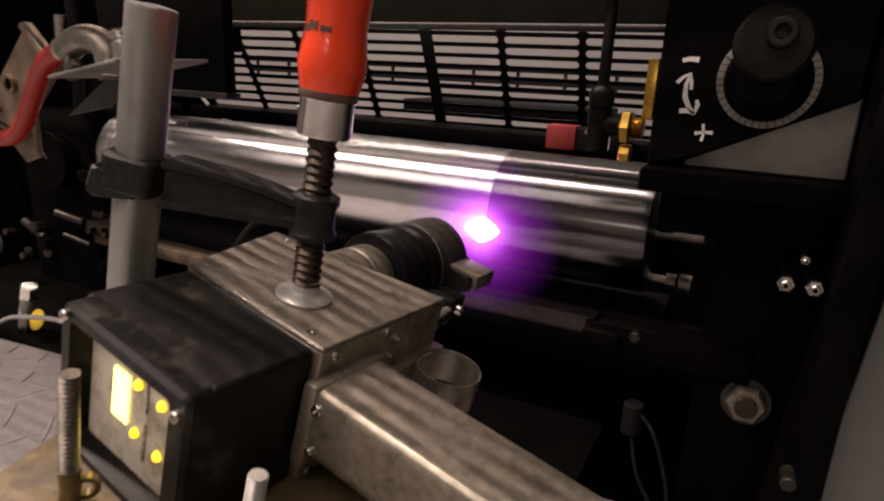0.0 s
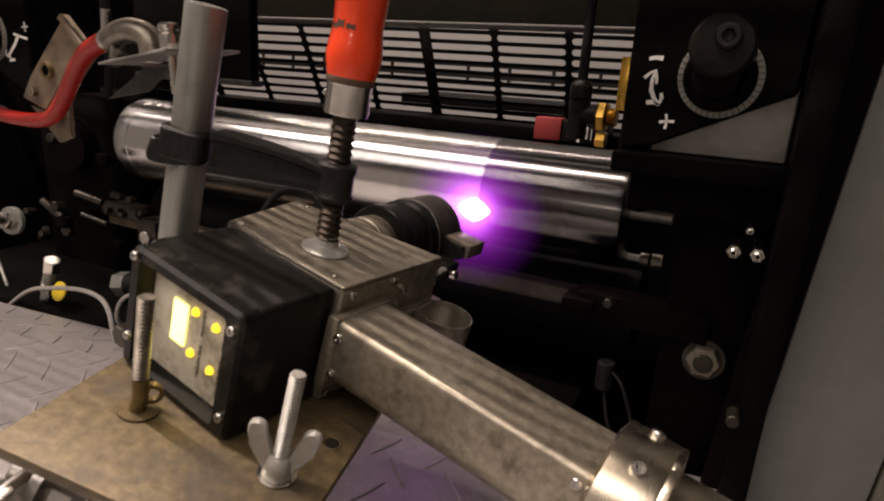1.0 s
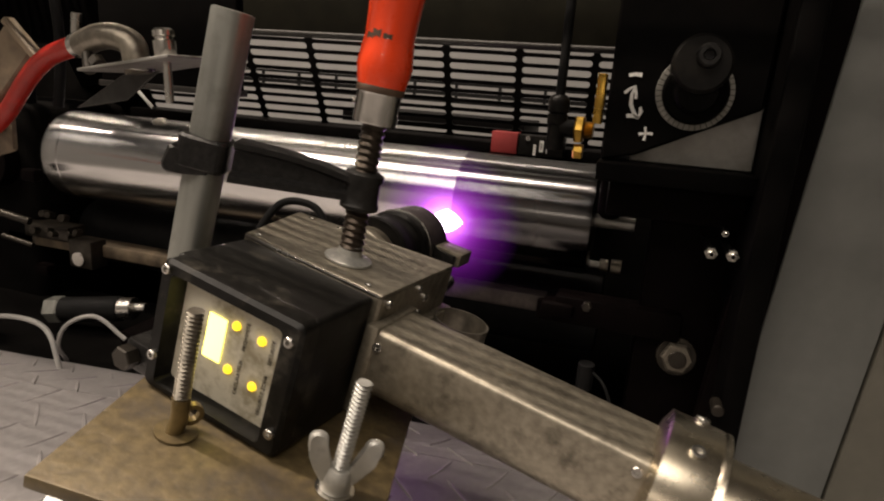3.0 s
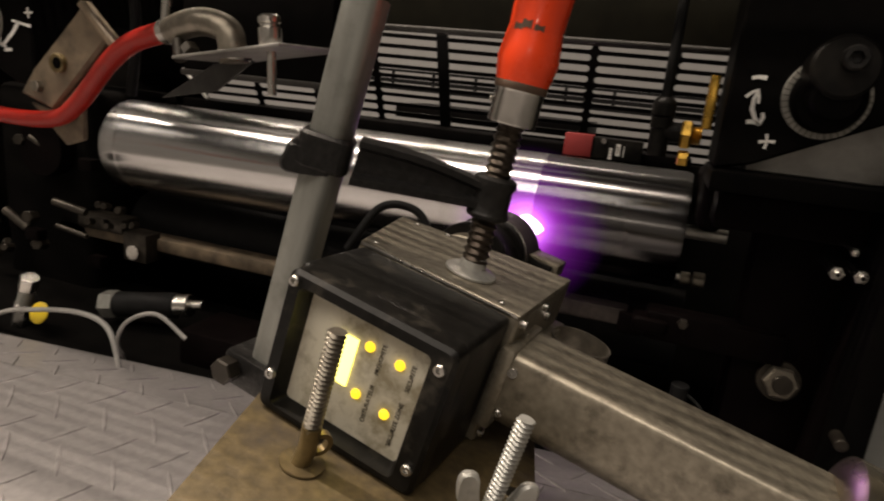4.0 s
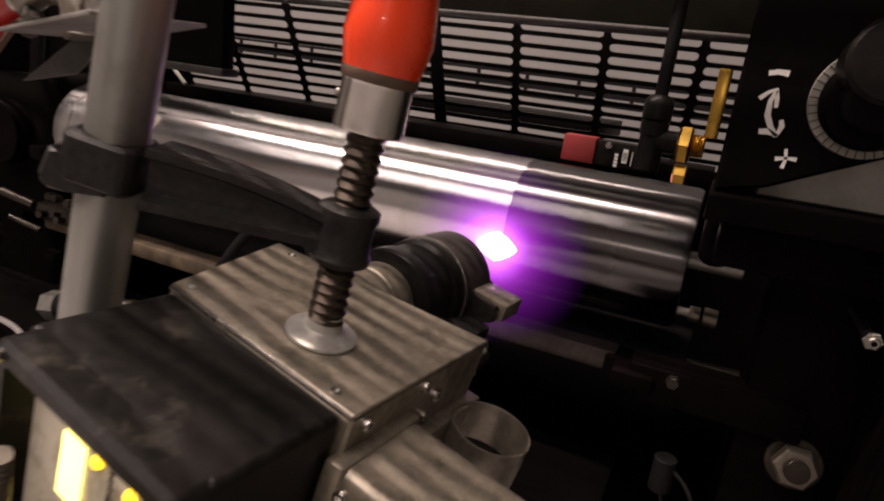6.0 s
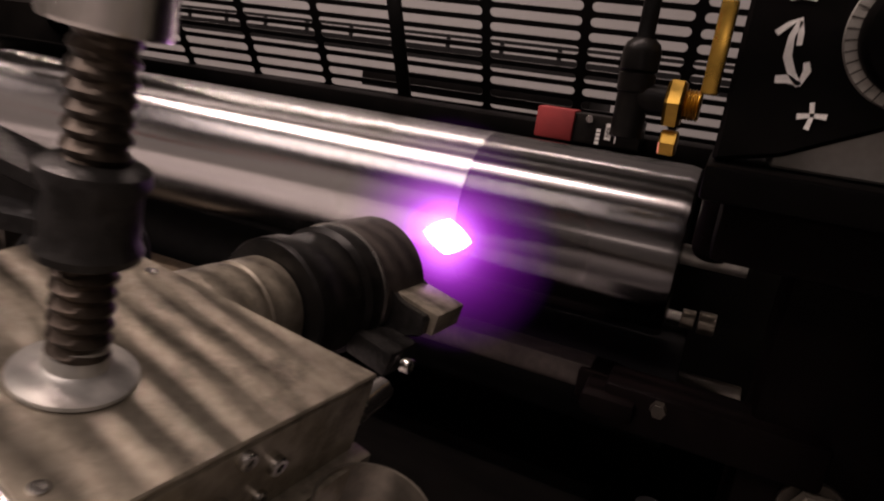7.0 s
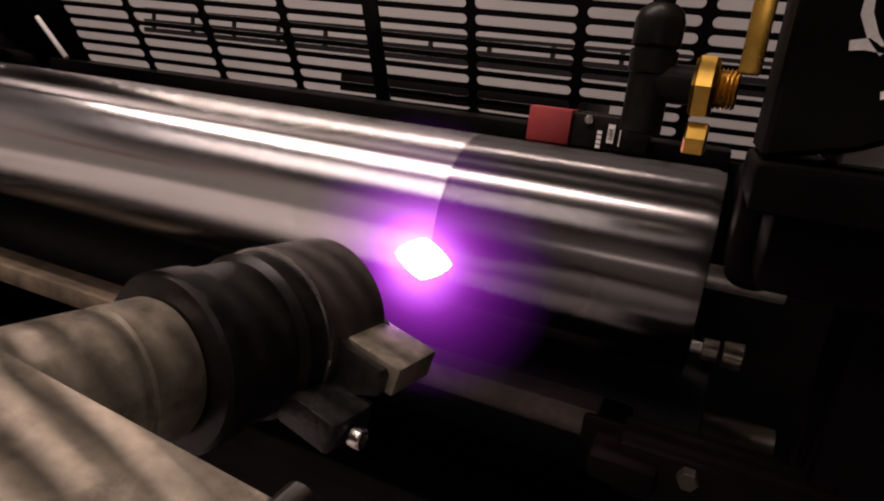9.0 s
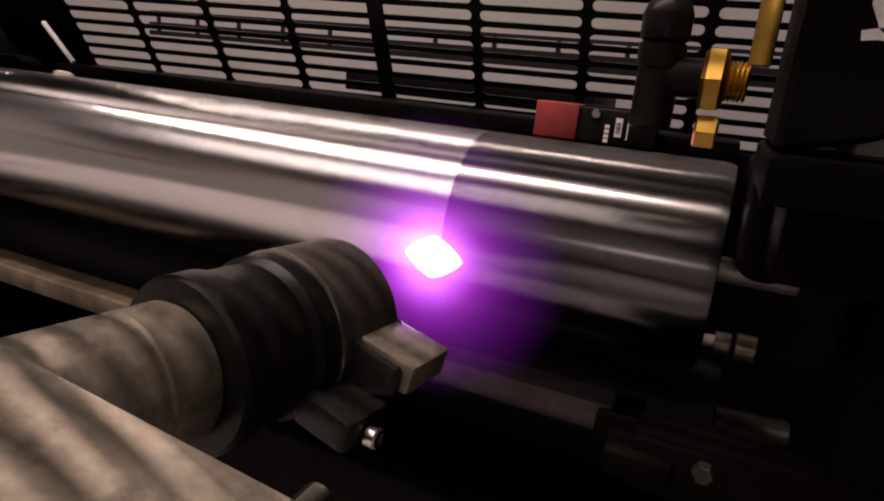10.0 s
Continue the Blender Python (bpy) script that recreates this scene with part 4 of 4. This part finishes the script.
        bm.verts.ensure_lookup_table()
        for i in range(4):
            bm.faces.new((bm.verts[2 * i], bm.verts[2 * i + 2], bm.verts[2 * i + 3], bm.verts[2 * i + 1]))
        part("worn_mark", bm, "worn_wood", han, "dark worn mark")
    foot = part("fixed_jaw", block(px - 0.03, px + 0.06, py - 0.018, py + 0.018, -0.132, -0.106, 0.004), "black_cast", C)
    part("jaw_bolt", hexnut((px - 0.02, py - 0.03, -0.118), (px - 0.02, py - 0.018, -0.118), 0.010), "oily", foot)


clamp()


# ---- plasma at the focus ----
def bloom_halo():
    """Emission painted round the spark as its bloom, strongest within and thinning outwards."""
    m = glow("spark_bloom", (0.5, 0.08, 1.0), 1.0)
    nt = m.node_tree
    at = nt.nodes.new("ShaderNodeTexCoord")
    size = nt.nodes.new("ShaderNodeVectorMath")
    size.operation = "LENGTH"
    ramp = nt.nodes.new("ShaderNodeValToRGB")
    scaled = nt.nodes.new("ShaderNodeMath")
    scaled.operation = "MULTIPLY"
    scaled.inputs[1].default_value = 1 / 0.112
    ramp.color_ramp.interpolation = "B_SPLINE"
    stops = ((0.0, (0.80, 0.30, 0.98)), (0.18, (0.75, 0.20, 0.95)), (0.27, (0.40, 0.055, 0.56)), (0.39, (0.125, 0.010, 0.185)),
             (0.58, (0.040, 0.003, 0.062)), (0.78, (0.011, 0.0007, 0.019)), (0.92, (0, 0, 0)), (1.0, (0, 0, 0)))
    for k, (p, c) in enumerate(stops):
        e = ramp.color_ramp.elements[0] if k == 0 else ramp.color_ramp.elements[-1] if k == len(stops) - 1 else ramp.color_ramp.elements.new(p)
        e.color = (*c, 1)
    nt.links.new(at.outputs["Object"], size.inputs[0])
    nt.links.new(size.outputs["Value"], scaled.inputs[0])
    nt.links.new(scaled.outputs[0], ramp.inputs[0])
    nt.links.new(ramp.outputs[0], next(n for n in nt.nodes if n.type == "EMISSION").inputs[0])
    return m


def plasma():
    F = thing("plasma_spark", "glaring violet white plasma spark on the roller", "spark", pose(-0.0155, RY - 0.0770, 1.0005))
    bm = bmesh.new()
    bmesh.ops.create_icosphere(bm, subdivisions=4, radius=1)
    for v in bm.verts:
        a, b, c = (abs(q) for q in v.co)
        k = 1.0 / (a ** 1.3 + b ** 1.3 + c ** 1.3) ** (1 / 1.3)
        v.co = Vector((v.co.x * k * 0.0235, v.co.y * k * 0.007, v.co.z * k * 0.0165))
    part("core", bm, "plasma_core", F)
    # flat lens hugging the roller; its emission paints the spark's bloom
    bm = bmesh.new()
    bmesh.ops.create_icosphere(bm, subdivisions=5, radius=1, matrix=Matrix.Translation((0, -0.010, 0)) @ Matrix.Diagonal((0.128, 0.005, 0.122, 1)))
    halo = part("painted_bloom", bm, bloom_halo(), F)
    halo.visible_shadow = False


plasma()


# ---- left side of the press ----
def left_side():
    left_block = bearing_block(-0.590, "bearing_block", "black bearing block with dial and white marks beside the red hose", -1, -0.115)
    for pts, w in (([(-0.009, 1.2015), (-0.003, 1.202), (0.004, 1.2025)], 0.0013), ([(-0.0035, 1.208), (-0.003, 1.202), (-0.002, 1.196)], 0.0013),
                   ([(-0.030, 1.192), (-0.020, 1.190), (-0.008, 1.188), (0.000, 1.187)], 0.0019), ([(-0.020, 1.190), (-0.030, 1.178), (-0.045, 1.165), (-0.052, 1.162)], 0.0019),
                   ([(-0.052, 1.171), (-0.053, 1.163), (-0.043, 1.161)], 0.0016), ([(-0.046, 1.157), (-0.038, 1.158), (-0.034, 1.158)], 0.0018)):
        paint_stroke(left_block, pts, w, "painted_mark")
    h = thing("red_hose", "red rubber hose with hose clips", "hose")
    pts = [(-0.80, -0.25, 1.105), (-0.71, -0.262, 1.086), (-0.62, -0.272, 1.080), (-0.535, -0.282, 1.086), (-0.485, -0.292, 1.108), (-0.425, -0.308, 1.152), (-0.375, -0.325, 1.176), (-0.325, -0.340, 1.188), (-0.295, -0.350, 1.193)]
    part("hose", hose(pts, 0.0098, n=20), "red_rubber", h)
    for p, q, r in (((-0.672, -0.267, 1.0835), (-0.660, -0.268, 1.0825), 0.0112), ((-0.312, -0.344, 1.190), (-0.300, -0.348, 1.192), 0.0118)):
        c = part("hose_clip", lathe([(r * 0.9, 0), (r, 0.0004), (r, 0.0106), (r * 0.9, 0.011)], basis(p, q), 36), "steel", h, "steel hose clip")
        part("clip_screw", rod(Vector(p) + Vector((0.004, -0.004, 0.010)), Vector(p) + Vector((0.006, -0.004, 0.030)), 0.0048), "steel", c)
    e = thing("pipe_elbow", "dull steel pipe elbow on a bracket", "elbow")
    part("elbow", hose([(-0.303, -0.347, 1.191), (-0.278, -0.353, 1.198), (-0.255, -0.356, 1.200), (-0.233, -0.358, 1.194), (-0.226, -0.360, 1.180), (-0.224, -0.360, 1.168)], 0.0120, n=24), "dull_steel", e)
    part("band", rod((-0.224, -0.360, 1.178), (-0.2245, -0.360, 1.172), 0.0145), "steel", e)
    part("drain_cock", rod((-0.288, -0.355, 1.183), (-0.280, -0.362, 1.166), 0.0055), "oily", e)
    part("drain_nut", hexnut((-0.272, -0.362, 1.178), (-0.264, -0.365, 1.172), 0.0075), "oily", e)
    b = thing("sheet_bracket", "bent sheet steel bracket plate carrying the elbow", "bracket")
    bm = prism([(-0.262, -0.395), (-0.142, -0.418), (-0.130, -0.345), (-0.250, -0.320)], 0.0025, Matrix.Translation((0, 0, 1.203)) @ Matrix.Rotation(radians(-8), 4, "Y"), 0.0006)
    part("plate", bm, "gusset", b)
    bm = prism([(-0.318, 1.130), (-0.255, 1.142), (-0.215, 1.172), (-0.258, 1.166)], 0.0025, Matrix.Translation((0, -0.345, 0)) @ Matrix(((1, 0, 0), (0, 0, 1), (0, 1, 0))).to_4x4(), 0.0006)
    part("web", bm, "gunmetal", b)
    k = part("steel_plug", lathe([(0.0085, 0), (0.0092, 0.001), (0.0092, 0.016), (0.0075, 0.017), (0.0075, 0.019), (0.0090, 0.020), (0.0090, 0.024), (0.007, 0.026)], pose(-0.168, -0.388, 1.181, 0, -6, 0), 32), "steel", b, "short steel plug")
    part("plug_stem", rod((-0.168, -0.388, 1.182), (-0.166, -0.388, 1.146), 0.0036), "steel", k)
    # dark cover in front of the grille
    cb = thing("cover_panel", "black sheet metal cover panel before the grille", "cover")
    part("cover", block(-0.345, -0.172, -0.286, -0.272, 1.156, 1.262, 0.003), "black_paint", cb)
    part("cover_lip", block(-0.347, -0.170, -0.288, -0.270, 1.152, 1.158, 0.001), "gunmetal", cb)
    f = thing("ribbed_casting", "dirty beige slanted casting behind the hose", "casting", pose(0, -0.2625, 0))
    upright = Matrix(((1, 0, 0), (0, 0, -1), (0, 1, 0))).to_4x4()
    part("upper_slab", prism([(-0.497, 1.213), (-0.461, 1.180), (-0.548, 1.094), (-0.600, 1.110), (-0.572, 1.140)], 0.010, upright, 0.003), "beige", f)
    part("lower_slab", prism([(-0.459, 1.177), (-0.448, 1.166), (-0.507, 1.120), (-0.505, 1.064), (-0.535, 1.054), (-0.590, 1.100), (-0.545, 1.092)], 0.006, upright, 0.002), "beige", f)
    part("rib", prism([(-0.500, 1.214), (-0.492, 1.220), (-0.440, 1.172), (-0.448, 1.165)], 0.014, upright, 0.002), "beige", f)
    part("boss", rod((-0.532, -0.016, 1.149), (-0.532, 0.0, 1.149), 0.011), "brass_oil", f, "stained brass boss")
    part("boss_hole", rod((-0.530, -0.0168, 1.149), (-0.530, -0.010, 1.149), 0.0065), "dark_void", f)
    part("cross_bolt", hexnut((-0.520, -0.016, 1.094), (-0.520, -0.002, 1.094), 0.009), "dull_steel", f)
    part("cross_bolt", hexnut((-0.566, -0.018, 1.120), (-0.566, -0.002, 1.120), 0.007), "dull_steel", f)
    t = thing("black_tube_line", "black tube running over the casting", "tube")
    part("tube", hose([(-0.455, -0.24, 1.25), (-0.452, -0.24, 1.20), (-0.455, -0.24, 1.16), (-0.462, -0.24, 1.12)], 0.006), "black_rubber", t)
    w = thing("whitish_rod", "slim bare rod standing beside the guard", "rod")
    part("rod", rod((-0.705, 0.184, 1.098), (-0.765, 0.184, 1.150), 0.0035), "label", w)


left_side()


def left_clutter():
    rnd = random.Random(4)
    v = thing("valve_fitting", "steel hydraulic valve fitting with yellow tag", "valve", pose(-0.75, -0.19, 0.78))
    part("body", hexnut((0, 0, -0.05), (0.016, 0, 0.008), 0.013), "steel", v)
    part("stem", rod((0.014, 0, 0.0), (0.030, 0, 0.040), 0.011), "zinc", v)
    part("cap", hexnut((0.026, 0, 0.030), (0.034, 0, 0.052), 0.014), "steel", v)
    part("tag", lathe([(0.015, 0), (0.0165, 0.0008), (0.0165, 0.003), (0.015, 0.004)], basis((0.062, -0.01, 0.004), (0.062, -1, 0.45)), 32), "yellow", v, "round yellow plastic tag")
    n = thing("dome_nut", "large steel nut and washer on the far frame", "nut", pose(-0.845, -0.175, 0.876))
    part("washer", rod((0, 0.004, 0), (0.002, -0.004, 0.001), 0.025), "zinc", n)
    part("nut", hexnut((0.002, -0.004, 0.001), (0.008, -0.022, 0.006), 0.016), "steel", n)
    part("stud", rod((0.008, -0.02, 0.006), (0.014, -0.036, 0.012), 0.008), "oily", n)
    c = thing("grey_cable", "thin grey cable looping over the step", "cable")
    part("cable", hose([(-0.86, -0.22, 0.70), (-0.75, -0.22, 0.775), (-0.66, -0.23, 0.805), (-0.57, -0.235, 0.822), (-0.515, -0.24, 0.815), (-0.487, -0.25, 0.775), (-0.48, -0.25, 0.72)], 0.0035), "grey_cable", c)
    part("cable", hose([(-0.53, -0.20, 0.75), (-0.52, -0.22, 0.785), (-0.50, -0.22, 0.82), (-0.47, -0.20, 0.83), (-0.43, -0.19, 0.80)], 0.003), "grey_cable", c)
    k = thing("cable_plug", "black and silver cable plug lying on the press bed", "plug", pose(-0.56, -0.10, 0.785, 0, 0, 12))
    part("grip", rod((-0.07, 0, 0), (0.03, 0, 0.012), 0.020), "black_rubber", k)
    part("coupling", rod((0.028, 0, 0.012), (0.052, 0, 0.015), 0.018), "steel", k)
    part("tip", rod((0.05, 0, 0.015), (0.072, 0, 0.018), 0.008), "steel", k)
    part("gland", hexnut((-0.095, 0, -0.003), (-0.07, 0, 0), 0.022), "zinc", k)
    s = thing("bed_shelf", "press bed shelf coloured near-black for its shade", "shelf")
    # coloured near-black so that the bed reads as unlit
    part("shelf", block(-1.1, 0.15, -0.22, 0.05, 0.735, 0.750, 0.003), "dark_void", s)
    part("block", block(-0.46, -0.34, -0.17, -0.08, 0.75, 0.80, 0.004), "brown", s)
    g = thing("rod_linkage", "cluster of oily linkages and bolts at the roller end", "linkage")
    for i in range(16):
        x = -0.96 + 0.25 * rnd.random()
        z = 0.80 + 0.22 * rnd.random()
        y = -0.12 + 0.10 * rnd.random()
        a = rnd.random() * 3.14
        dx, dz = 0.03 * math.cos(a), 0.02 * math.sin(a)
        if i % 3 == 0:
            part("bolt", hexnut((x, y, z), (x + 0.006, y - 0.02, z + 0.004), 0.006 + 0.005 * rnd.random()), "oily", g)
        elif i % 3 == 1:
            part("link", rod((x - dx, y, z - dz), (x + dx, y - 0.01, z + dz), 0.004 + 0.004 * rnd.random()), "oily", g)
        else:
            part("lug", block(x - 0.015, x + 0.015, y, y + 0.02, z - 0.010, z + 0.010, 0.004), "brown", g)
    for i in range(10):
        x = -0.74 + 0.10 * rnd.random()
        z = 0.885 + 0.04 * rnd.random()
        part("bolt", hexnut((x, -0.06, z), (x + 0.004, -0.075, z + 0.003), 0.004 + 0.003 * rnd.random()), "oily", g)
    d = thing("end_housing", "near-black block at the far roller end", "housing")
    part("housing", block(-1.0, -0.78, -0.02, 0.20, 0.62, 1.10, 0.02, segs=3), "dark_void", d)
    part("cap", rod((-0.86, -0.05, 1.0), (-0.86, -0.02, 1.0), 0.05), "brown", d)
    r = thing("stay_rod", "thin bare stay rod by the frame", "rod")
    part("rod", rod((-0.98, -0.15, 0.84), (-0.82, -0.20, 0.70), 0.003), "zinc", r)


left_clutter()


def motions():
    """The roller turns towards the viewer, once in 1.42 s."""
    rows = []
    for i in range(51):
        t = 0.2 * i
        rows.append((t, pose(0, RY, RZ) @ Matrix.Rotation(radians(253.5 * (t - 4.72)), 4, "X")))
    walk(ROLLER, rows)


motions()
